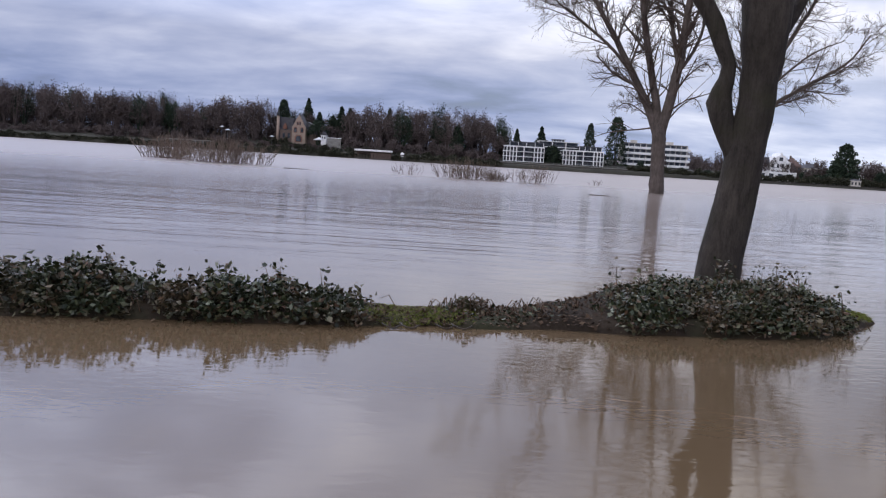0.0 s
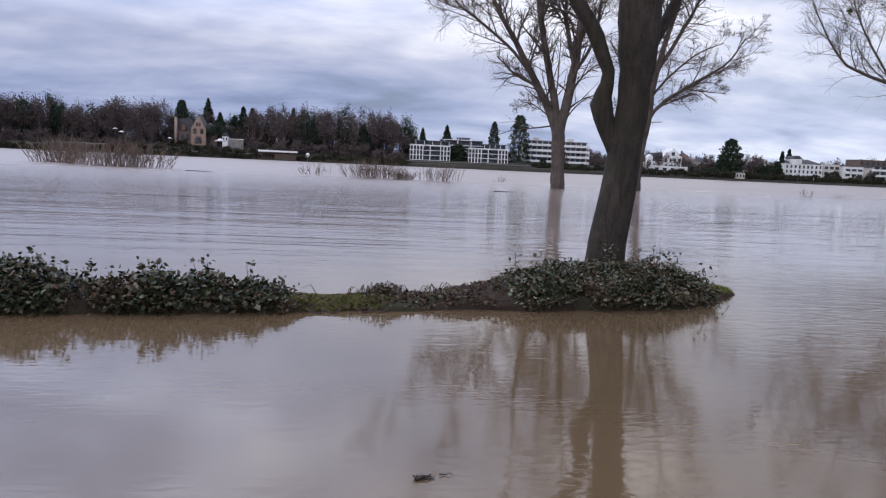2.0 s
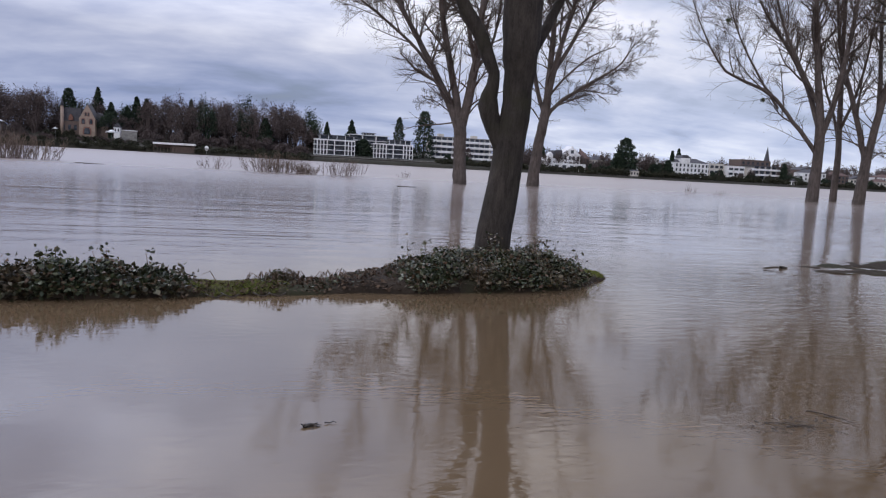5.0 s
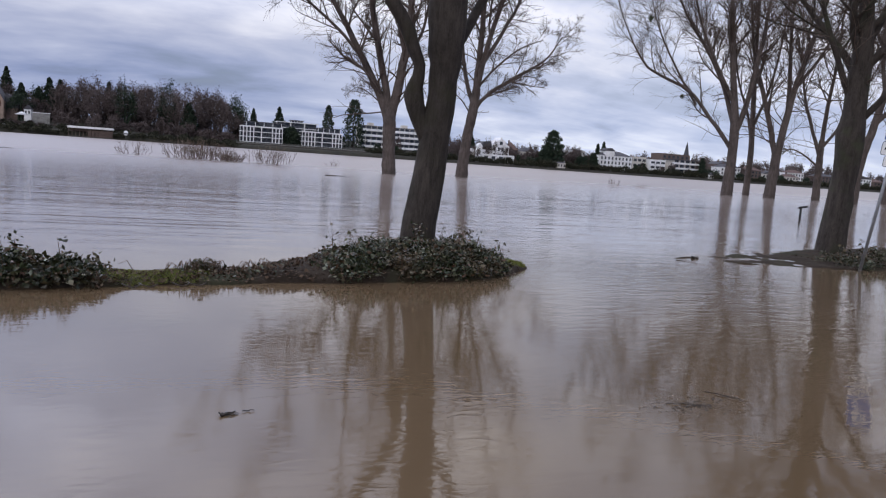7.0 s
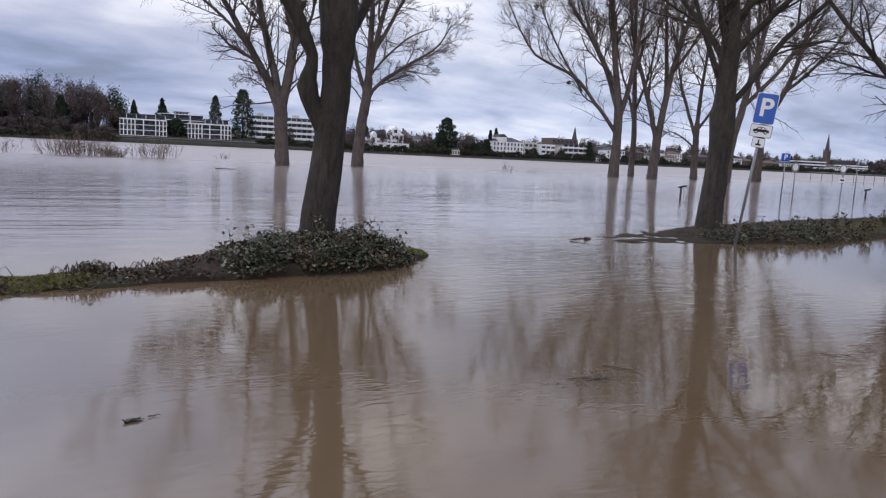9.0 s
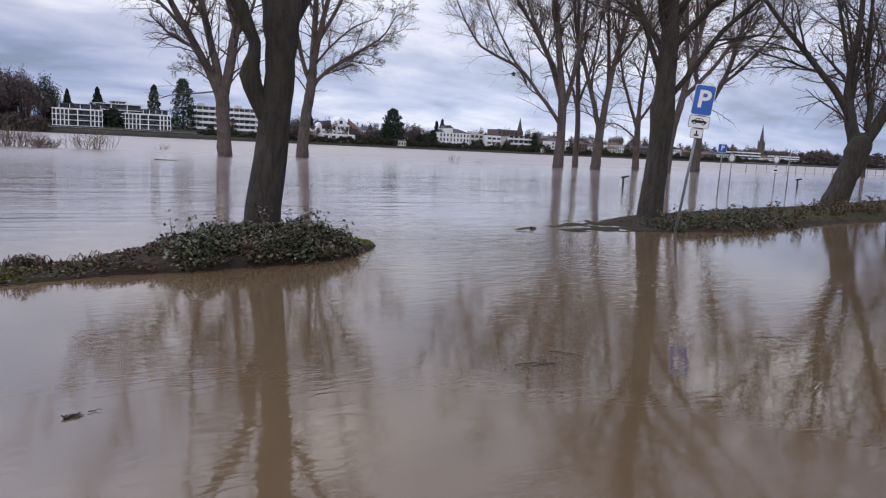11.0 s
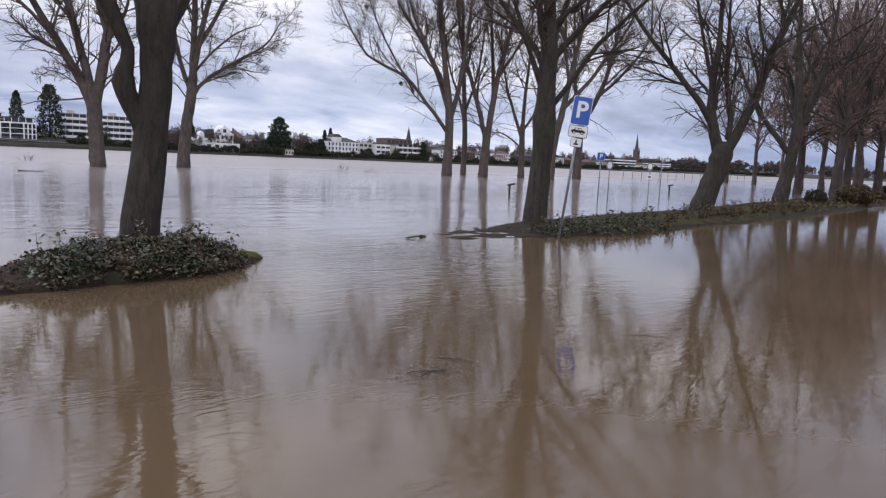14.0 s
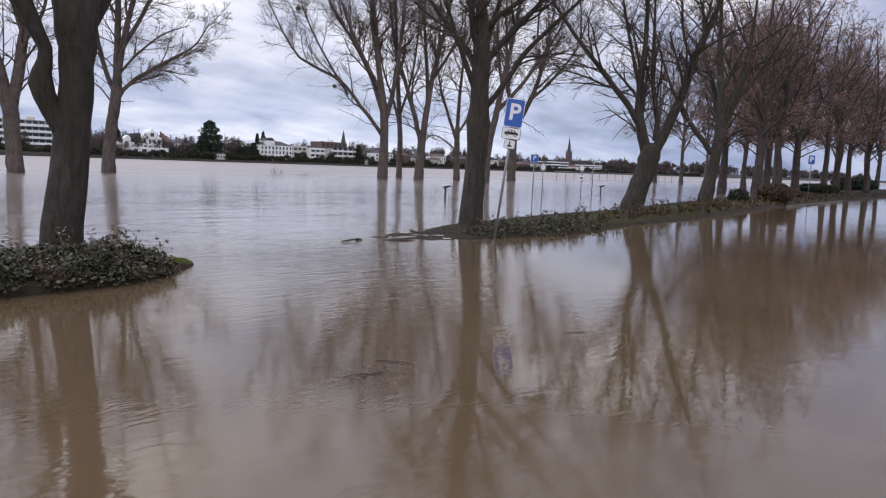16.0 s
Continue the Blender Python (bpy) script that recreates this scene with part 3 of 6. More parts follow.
bramble("bramble_sprigs", 0.6, 1.7, [(0.6, 0.01), (1.0, 0.015), (1.7, 0.03)], "sparse low bramble sprigs on bare soil", 17, 160, deep=(0.2, 0.7))
bramble("bramble_hedge", 12.4, 17.5, [(12.4, 0.14), (13.0, 0.32), (13.8, 0.25), (14.5, 0.12), (15.3, 0.05), (17.5, 0.02)], "low ragged green-brown bramble hedge beneath the parking sign", 14, 4200, FRONT_R, BACK_R, CREST_R, (0.04, 0.09), (0.02, 0.42), tall=0.32)
bramble("bramble_hedge", 17.5, 34.0, [(17.5, 0.02), (22, 0.04), (25, 0.10), (29, 0.05), (34, 0.09)], "thin straggling bramble strip between the trees", 15, 700, FRONT_R, BACK_R, CREST_R, (0.04, 0.10), (0.08, 0.4), tall=0.5, mat=M_RUSTY)
bramble("bramble_hedge", 34.0, 90.0, [(34, 0.09), (50, 0.18), (90, 0.3)], "thin straggling bramble strip along the avenue", 16, 4000, FRONT_R, BACK_R, CREST_R, (0.10, 0.22), (0.05, 0.5), mat=M_RUSTY)


def shrub(at, w, h, label, seed, n=2600, mat=M_BRAMBLE, size=(0.10, 0.2)):
    rng = np.random.default_rng(seed)
    bush = thing("round_shrub", at, label, "shrub", "round shrubs of the avenue")
    q = rng.normal(size=(n, 3))
    q /= np.linalg.norm(q, axis=1, keepdims=True)
    q *= rng.uniform(0.55, 1.0, n)[:, None] ** 0.5
    lump = np.array([noise.noise(Vector(p) * 2.4 + Vector((seed, 0, 0))) for p in q])
    q *= (1 + 0.3 * lump)[:, None]
    q = q * [w / 2, w / 2, h / 2] + [0, 0, h / 2]
    q[:, 2] = np.maximum(q[:, 2], 0.02)
    hang("leaves", fast_mesh("leaves", *scraps(rng, q, *size)), mat, bush, kind="stuff")
    m = 60
    foot = np.stack([rng.normal(size=m) * w * 0.08, rng.normal(size=m) * w * 0.08, np.zeros(m)], axis=1)
    tip = q[rng.integers(0, n, m)]
    hang("stems", fast_mesh("stems", *tubes(np.stack([foot, (foot + tip) / 2 + [0, 0, h * 0.1], tip], axis=1), np.tile([0.02, 0.014, 0.006], (m, 1)), 3)), M_CANE, bush, kind="stuff")


shrub((40.6, 17.0, 0.1), 1.15, 0.85, "small dense dark round shrub by the kerb", 21, 1500, M_HEDGE, (0.06, 0.13))
shrub((44.6, 16.5, 0.1), 2.1, 1.2, "rounded olive-brown shrub beneath the avenue", 22, 4200, M_RUSTY, (0.07, 0.16))
shrub((56.5, 19.6, 0.1), 1.6, 0.7, "low withered shrub at the kerb", 26, 1800, M_RUSTY, (0.08, 0.18))
shrub((88, 28.0, 0.15), 4.0, 1.0, "wide dark evergreen shrub at the avenue end", 23, 4200, M_EVERGREEN, (0.14, 0.3))
shrub((78, 24.0, 0.15), 2.6, 0.9, "dark low shrub between avenue trunks", 24, 2600, M_HEDGE, (0.12, 0.26))
shrub((120, 33.0, 0.15), 6.0, 1.8, "low dark shrub at the avenue end", 25, 4200, M_EVERGREEN, (0.3, 0.5))


def grass_patch(name, x0, x1, a0, a1, n, tall, label, seed, front=FRONT_L, back=BACK_L, crest=CREST_L, mat=M_MOSS):
    rng = np.random.default_rng(seed)
    x, a = rng.uniform(x0, x1, n), rng.uniform(a0, a1, n)
    y = span(front, x) + (span(back, x) - span(front, x)) * a
    g = span(crest, x) * np.clip(1 - np.abs((a - 0.45) / 0.5) ** 2.6, 0, 1)
    g += 0.05 * np.array([noise.noise((p * 2.3, q * 2.3, 3)) for p, q in zip(x, y)])
    up = np.stack([rng.normal(size=n) * 0.6, rng.normal(size=n) * 0.6, np.ones(n)], axis=1)
    v, f = slivers(rng, np.stack([x, y, np.maximum(g - 0.01, 0)], axis=1), up, rng.uniform(0.4, 1, n) * tall, np.full(n, 0.005))
    return tagged(hang(name, fast_mesh(name, v, f), mat), label, "grass", kind="stuff")


grass_patch("moss_grass", -0.95, 0.25, 0.04, 0.9, 5000, 0.035, "short yellow-green mossy grass on the bank", 31)
grass_patch("moss_grass", 4.15, 4.95, 0.1, 0.9, 2500, 0.05, "short yellow-green mossy grass on the spit", 32)
grass_patch("moss_grass", 14.5, 26, 0.04, 0.5, 3200, 0.06, "thin short green grass on the muddy bank", 34, FRONT_R, BACK_R, CREST_R)
grass_patch("moss_grass", 26, 44, 0.1, 0.6, 2500, 0.12, "thin green grass below the avenue", 33, FRONT_R, BACK_R, CREST_R)


def litter(name, x0, x1, a0, a1, n, label, seed, front, back, crest, size):
    rng = np.random.default_rng(seed)
    x, a = rng.uniform(x0, x1, n), rng.uniform(a0, a1, n)
    y = span(front, x) + (span(back, x) - span(front, x)) * a
    g = span(crest, x) * np.clip(1 - np.abs((a - 0.45) / 0.5) ** 2.6, 0, 1)
    g += 0.05 * np.array([noise.noise((p * 2.3, q * 2.3, 3)) for p, q in zip(x, y)])
    c = np.stack([x, y, np.maximum(g + 0.015, 0.01)], axis=1)
    return tagged(hang(name, fast_mesh(name, *scraps(rng, c, *size, 1.0)), M_LITTER), label, "leaf litter", kind="stuff")


litter("leaf_litter", -0.9, 4.4, 0.02, 0.75, 2600, "brown dead leaves and twigs on the soil", 41, FRONT_L, BACK_L, CREST_L, (0.03, 0.07))
litter("leaf_litter", 12.5, 40, 0.05, 0.9, 2500, "brown dead leaves scattered on the bank", 42, FRONT_R, BACK_R, CREST_R, (0.04, 0.08))


def driftwood(name, at, pieces, label, seed, group="drift on the flood", mat_of=None):
    """Twigs that float together on the water."""
    rng = np.random.default_rng(seed)
    drift = thing(name, at, label, "driftwood", group)
    for size, turn, r in pieces:
        a = radians(turn)
        line = np.linspace(-0.5, 0.5, 7)[:, None] * [size * math.cos(a), size * math.sin(a), 0] + rng.normal(size=(7, 3)) * [size * 0.03, size * 0.03, 0.006]
        line[:, 2] = np.abs(line[:, 2]) + 0.004
        hang("twig", fast_mesh("twig", *tubes(line[None], (r * np.linspace(1, 0.4, 7))[None], 6), True), M_WETWOOD, drift)
    if mat_of:
        # wet leaves that lie awash between the twigs
        n, sx, sy = mat_of
        c = rng.normal(size=(n, 3)) * [sx / 2, sy / 2, 0] + [0, 0, 0.001]
        v, f = scraps(rng, c, 0.012, 0.035, 1.0)
        v[:, 2] = np.abs(v[:, 2]) * 0.12 + 0.001
        hang("wet_leaves", fast_mesh("wet_leaves", v, f), M_WETWOOD, drift, "soaked dark leaves lying awash", "stuff")
    return drift


driftwood("floating_twigs", (3.46, 4.18, 0), [(0.40, -22, 0.0035), (0.20, -45, 0.0025), (0.16, 14, 0.0025)], "thin dark wet twigs drifting on the flood", 51, mat_of=(170, 0.34, 0.16))
driftwood("floating_twigs", (3.85, 4.30, 0), [(0.34, -61, 0.0045), (0.12, -30, 0.003)], "thin dark wet twigs drifting on the flood", 52)
driftwood("floating_twigs", (0.31, 4.43, 0), [(0.10, 30, 0.008), (0.08, -20, 0.008), (0.12, 5, 0.005)], "small clump of wet leaves and twigs", 53, mat_of=(26, 0.045, 0.03))
driftwood("floating_twigs", (0.43, 4.47, 0), [(0.07, 10, 0.004)], "tiny dark wet twig drifting on the flood", 60)
driftwood("floating_twigs", (6.05, 4.02, 0), [(0.30, -41, 0.004), (0.12, -10, 0.003)], "thin dark wet twig drifting on the flood", 61)
driftwood("floating_log", (9.46, 11.88, 0), [(0.15, 5, 0.045)], "short dark log caught at the spit", 54)
driftwood("floating_log", (8.9, 11.42, 0), [(0.5, -62, 0.006), (0.15, -40, 0.004)], "dark branch caught at the spit", 55)
driftwood("floating_log", (0.75, 9.35, 0.05), [(0.40, 5, 0.015), (0.22, 40, 0.008)], "dark broken branch on the soil", 56)
driftwood("floating_log", (8.6, 47.5, 0), [(1.3, 5, 0.06)], "dark drift log far out on the river", 57)
driftwood("floating_log", (-15.5, 68.0, 0), [(2.2, 10, 0.09), (1.4, 60, 0.06)], "dark drift log far out on the river", 58)


def root_loops():
    """Small roots that show at the water's edge below the moss."""
    rng = np.random.default_rng(61)
    r = thing("bank_roots", (0, 0, 0), "thin dark roots looping into the water", "roots")
    for x in (-0.55, -0.38, -0.05, 0.12):
        y = span(FRONT_L, x) - 0.03
        line = np.array([[x - 0.1, y + 0.06, 0.03], [x - 0.05, y - 0.03, 0.025], [x + 0.03, y - 0.05, 0.01], [x + 0.1, y + 0.02, 0.03]])
        hang("root", fast_mesh("root", *tubes(smooth_line(line, 9)[None], np.full((1, 9), 0.008), 5), True), M_WETWOOD, r)


root_loops()

# ---------------------------------------------------------------- kerb of the avenue
kerb = thing("kerb", (0, 0, 0), "wet grey-brown concrete kerb along the flooded car park", "kerb")
kerb_mesh = bpy.data.meshes.new("kerb_stone")
kb = box(-0.49, 0.49, -0.07, 0.07, -0.2, 0.10, 0.015)
kb.to_mesh(kerb_mesh)
kb.free()
kerb_mesh.materials.append(M_KERB)
for k in range(18):
    x = 42.5 + k * 0.98
    y = span(FRONT_R, x) - 0.25
    stone = new("kerb_stone", kerb_mesh)
    stone.parent = kerb
    slope = math.degrees(math.atan2(span(FRONT_R, x + 0.5) - span(FRONT_R, x - 0.5), 1))
    stone.matrix_basis = pose(x, y, 0.012 * noise.noise((k * 0.7, 0, 0)), 0, 0, slope)

# ---------------------------------------------------------------- trees
def levels(a, b, c, thick, lift=0.05, droop=0.02, wander=0.13, cap=99.0, fine=4):
    return [
        dict(grow=dict(n=a, length=(0.30, 0.55), angle=(25, 52), seg=8, wander=wander * 0.8, lift=lift, ratio=0.5, least=thick * 1.6, sparse=True, cap=cap), sides=5),
        dict(grow=dict(n=b, length=(0.30, 0.55), angle=(28, 62), seg=6, wander=wander, lift=lift * 0.6, ratio=0.55, least=thick * 1.2), sides=4),
        dict(grow=dict(n=c, length=(0.35, 0.70), angle=(25, 62), seg=fine, wander=wander * 1.4, lift=droop, ratio=0.6, least=thick), sides=3),
    ]


# the tree on the bramble mound
make_tree(
    "bank_tree", (3.62, 11.55, 0.15), -17, "thick dark-barked bare tree with a burled fork",
    [
        [(-0.06, 0, 0, 0.285), (0.05, 0, 0.9, 0.262), (0.13, 0, 1.6, 0.25), (0.20, 0, 2.25, 0.238), (0.23, 0, 2.8, 0.243), (0.23, 0, 3.35, 0.29), (0.21, 0.03, 3.9, 0.31), (0.25, 0.05, 4.6, 0.29), (0.32, 0.1, 6.2, 0.22), (0.3, 0.1, 8.5, 0.13)],
        [(0.11, -0.02, 1.5, 0.13), (-0.06, -0.02, 1.96, 0.145), (-0.18, -0.02, 2.2, 0.15), (-0.23, -0.02, 2.47, 0.15), (-0.22, -0.05, 2.66, 0.115), (-0.17, -0.10, 2.87, 0.092), (-0.30, -0.10, 3.21, 0.108), (-0.47, -0.1, 3.59, 0.115), (-0.65, -0.12, 3.85, 0.11), (-1.0, -0.2, 4.6, 0.09), (-1.5, -0.3, 5.9, 0.07)],
        [(0.25, 0, 4.8, 0.13), (-0.4, -0.5, 6.0, 0.10), (-1.4, -0.9, 7.1, 0.07), (-2.6, -1.2, 8.3, 0.035)],
        [(0.25, 0, 4.8, 0.13), (0.9, -0.5, 5.8, 0.10), (1.9, -0.8, 6.9, 0.07), (3.0, -1.0, 7.9, 0.035)],
        [(0.3, 0.1, 5.4, 0.12), (0.9, 0.8, 6.4, 0.09), (1.8, 1.6, 7.8, 0.06), (2.4, 2.0, 9.2, 0.03)],
        [(0.3, 0.1, 5.6, 0.12), (-0.3, -0.9, 6.8, 0.09), (-0.8, -1.6, 8.2, 0.06), (-1.2, -2.0, 9.6, 0.03)],
        [(0.22, 0, 2.9, 0.10), (0.50, 0.35, 3.5, 0.085), (0.9, 0.8, 4.4, 0.075), (1.5, 1.3, 6.2, 0.05)],
        [(0.29, 0.0, 4.2, 0.15), (0.75, -0.1, 5.1, 0.12), (1.5, -0.2, 6.6, 0.08), (2.1, -0.3, 8.2, 0.04)],
        [(0.29, 0.1, 4.7, 0.15), (-0.2, 0.5, 5.8, 0.11), (-0.9, 0.9, 7.4, 0.07), (-1.2, 1.1, 8.8, 0.04)],
        [(-0.70, -0.1, 4.0, 0.075), (-1.05, 0.0, 5.0, 0.06), (-1.6, 0.1, 6.2, 0.045), (-2.2, 0.1, 7.4, 0.03)],
    ],
    M_BARK, M_TWIG, 101, levels(10, 9, 8, 0.0062, 0.04, -0.01, cap=3.4), sides=28, reach=1.8, brush=50, brush_from=4.7, bare_below=4.3, flare=0.12, knobs=((-0.31, -0.05, 2.45, 0.16, 0.04), (0.02, -0.2, 2.1, 0.2, 0.025)))

P1 = levels(12, 10, 12, 0.0105, 0.05, 0.0, 0.13, cap=5.0, fine=3)
make_tree(
    "river_poplar", (15.55, 60.4, -0.05), -14, "tall pale-barked bare tree standing in the river",
    [
        [(0, 0, 0, 0.56), (-0.15, 0, 2.6, 0.52), (-0.2, 0, 4.6, 0.55), (-0.25, 0, 5.6, 0.42)],
        [(-0.3, 0, 4.5, 0.38), (-1.2, 0.3, 6.8, 0.34), (-2.9, 0.5, 9.9, 0.28), (-4.6, 0.6, 12.8, 0.22), (-6.4, 0.8, 15.9, 0.17), (-8.2, 1, 21, 0.08)],
        [(-0.25, 0, 5.0, 0.36), (-0.7, 0.2, 7.3, 0.33), (-1.2, 0.3, 9.5, 0.29), (-2.0, 0.3, 13, 0.25), (-2.6, 0.5, 17, 0.2), (-2.7, 0.6, 24, 0.08)],
        [(-0.1, 0, 4.8, 0.40), (0.4, -0.3, 7.4, 0.40), (0.85, -0.5, 10.5, 0.34), (1.0, -0.6, 13.5, 0.28), (1.3, -0.8, 17, 0.22), (1.9, -1, 24, 0.08)],
        [(0.8, -0.4, 10, 0.22), (0.2, 1.0, 12.6, 0.18), (-0.2, 1.8, 15.5, 0.14), (-0.3, 2.4, 21, 0.07)],
        [(-2.6, 0.4, 9.4, 0.15), (-4.6, -1.2, 11.4, 0.12), (-7.2, -2, 13.4, 0.10), (-9.6, -2.4, 15.4, 0.06)],
        [(-1.0, 0.2, 6.6, 0.10), (-1.9, -0.8, 7.8, 0.08), (-3.2, -1.2, 9.0, 0.06), (-4.6, -1.4, 9.6, 0.04)],
        [(0.75, -0.4, 9.6, 0.16), (2.0, 0.6, 11.8, 0.13), (2.6, 1.2, 15.0, 0.10), (2.9, 1.4, 20, 0.05)],
        [(-0.3, 0, 5.2, 0.07), (-1.5, 0.5, 6.4, 0.05), (-3.0, 0.8, 7.2, 0.035), (-4.2, 1.0, 6.4, 0.02)],
        [(0.1, 0, 5.6, 0.07), (1.2, -0.4, 7.0, 0.05), (2.2, -0.6, 7.6, 0.035), (2.9, -0.7, 6.6, 0.02)],
        [(0.5, -0.3, 8.0, 0.08), (1.6, -0.9, 9.4, 0.06), (2.7, -1.2, 10.2, 0.04), (3.4, -1.3, 9.4, 0.02)],
    ],
    M_WILLOW, M_TWIG, 102, P1, "tall bare trees standing in the river", sides=18, reach=7.0, brush=44, brush_from=13.5, flare=0.12, whips=22)
make_tree(
    "river_poplar", (24.0, 65.4, -0.05), -20, "tall pale-barked bare tree in the river, low side limb",
    [
        [(0, 0, 0, 0.56), (0.25, 0, 3.5, 0.47), (0.65, 0, 6.2, 0.46), (0.9, 0, 8.5, 0.36)],
        [(0.6, 0, 6.0, 0.22), (1.6, -0.3, 7.6, 0.17), (3.9, -0.5, 9.4, 0.14), (7.0, -0.8, 11.4, 0.09), (8.4, -1, 13.6, 0.05)],
        [(0.8, 0, 7.8, 0.34), (0.9, 0.2, 11, 0.30), (1.0, 0.3, 14.5, 0.25), (1.0, 0.4, 18, 0.2), (0.8, 0.5, 25, 0.08)],
        [(0.85, 0, 8.0, 0.28), (1.5, -0.5, 12, 0.25), (2.4, -0.8, 15.5, 0.2), (3.2, -1, 19, 0.15), (4.2, -1.2, 25, 0.06)],
        [(1.4, -0.4, 11, 0.2), (3.0, 0.8, 14, 0.17), (4.4, 1.4, 17, 0.13), (6.2, 2, 22, 0.06)],
        [(0.7, 0, 6.8, 0.22), (-0.2, 0.8, 9.5, 0.2), (-0.8, 1.4, 13, 0.16), (-1.1, 1.8, 19, 0.08)],
        [(1.0, 0, 8.6, 0.12), (2.4, 0.2, 10.4, 0.10), (4.6, 0.3, 12.4, 0.07), (6.8, 0.2, 13.4, 0.03)],
        [(3.9, -0.5, 9.4, 0.06), (5.2, 0.3, 9.9, 0.045), (6.4, 0.5, 9.9, 0.03), (7.2, 0.5, 9.3, 0.02)],
        [(1.5, -0.3, 7.6, 0.08), (2.4, 0.8, 8.6, 0.06), (3.8, 1.0, 9.4, 0.04), (4.6, 1.1, 9.3, 0.03)],
        [(0.5, 0, 6.0, 0.07), (-0.6, 0.5, 7.5, 0.05), (-1.6, 0.8, 7.9, 0.035), (-2.2, 0.9, 7.0, 0.02)],
    ],
    M_WILLOW, M_TWIG, 103, P1, "tall bare trees standing in the river", sides=18, reach=7.0, brush=44, brush_from=13.5, flare=0.12, whips=22)

P2 = levels(12, 10, 10, 0.0105, 0.11, 0.03, 0.13, cap=5.0, fine=3)
make_tree(
    "river_poplar", (50.5, 59.8, -0.05), -40, "bare tree in the river with a long arching limb",
    [
        [(0, 0, 0, 0.55), (0.1, 0, 4.0, 0.46), (0.05, 0, 6.8, 0.44), (-0.3, 0, 9.5, 0.34), (-0.8, 0, 13, 0.28), (-1.5, 0.1, 19, 0.2), (-1.8, 0.2, 27, 0.08)],
        [(-0.05, 0, 4.6, 0.22), (-1.2, -0.3, 6.2, 0.2), (-2.55, -0.5, 7.8, 0.18), (-4.6, -0.8, 10.2, 0.16), (-7.7, -1.1, 11.7, 0.13), (-9.3, -1.3, 12.9, 0.11), (-11.4, -1.5, 16.6, 0.06)],
        [(0.2, 0, 6.2, 0.26), (-1.4, 0.8, 10.8, 0.22), (-3.4, 1.4, 14.6, 0.18), (-6.0, 1.8, 18.5, 0.1)],
        [(0.2, 0, 6.4, 0.28), (0.9, -0.4, 9.2, 0.25), (1.5, -0.6, 13.6, 0.2), (1.9, -0.8, 18, 0.15), (2.2, -1, 26, 0.06)],
        [(-0.4, 0, 9.4, 0.2), (-2.4, -0.9, 13, 0.16), (-4.2, -1.6, 17, 0.12), (-5.6, -2, 22, 0.06)],
        [(-3.8, -0.7, 8.8, 0.12), (-6.2, 0.4, 12.6, 0.10), (-8.2, 0.8, 16.4, 0.07), (-9.4, 1, 20, 0.04)],
    ],
    M_WILLOW, M_TWIG, 104, P2, "tall bare trees standing in the river", sides=16, reach=6.0, brush=48, brush_from=13.0, flare=0.12, whips=20, mistletoe=((-9.0, -1.2, 17.2, 0.34), (-5.2, -0.8, 9.6, 0.26)))
make_tree(
    "river_poplar", (57.5, 65.0, -0.05), -40, "slender bare tree standing in the river",
    [
        [(0, 0, 0, 0.36), (0.0, 0, 5.0, 0.30), (-0.3, 0, 9.8, 0.26), (-0.9, 0, 20, 0.16), (-1.0, 0, 27, 0.06)],
        [(-0.1, 0, 6.0, 0.16), (-0.8, 0.5, 9.0, 0.14), (-2.2, 0.9, 13, 0.1), (-3.2, 1, 19, 0.05)],
        [(-0.1, 0, 7.5, 0.16), (0.9, -0.5, 10.8, 0.14), (1.6, -0.9, 15, 0.1), (2.0, -1, 21, 0.05)],
    ],
    M_WILLOW, M_TWIG, 105, P2, "tall bare trees standing in the river", sides=14, reach=6.0, brush=48, brush_from=13.0, flare=0.12, whips=20)
make_tree(
    "river_poplar", (55.0, 58.9, -0.05), -43, "bare forked tree standing in the river",
    [
        [(0, 0, 0, 0.52), (0.2, 0, 3.4, 0.46), (0.25, 0, 4.8, 0.42)],
        [(0.15, 0, 4.2, 0.30), (-0.5, 0.3, 6.6, 0.26), (-1.7, 0.6, 10.6, 0.22), (-3.1, 0.9, 15, 0.17), (-4.0, 1, 22, 0.08)],
        [(0.3, 0, 4.2, 0.36), (0.8, -0.3, 8.6, 0.32), (1.3, -0.5, 11.8, 0.26), (2.4, -0.8, 16.5, 0.2), (3.4, -1, 24, 0.08)],
        [(0.8, -0.3, 8.4, 0.24), (0.6, 0.5, 12, 0.2), (0.2, 0.9, 17, 0.14), (0.1, 1, 24, 0.06)],
        [(1.2, -0.5, 11, 0.18), (3.0, 0.4, 14, 0.14), (4.6, 0.9, 18, 0.08)],
    ],
    M_WILLOW, M_TWIG, 106, P2, "tall bare trees standing in the river", sides=16, reach=6.0, brush=48, brush_from=13.0, flare=0.12, whips=20)
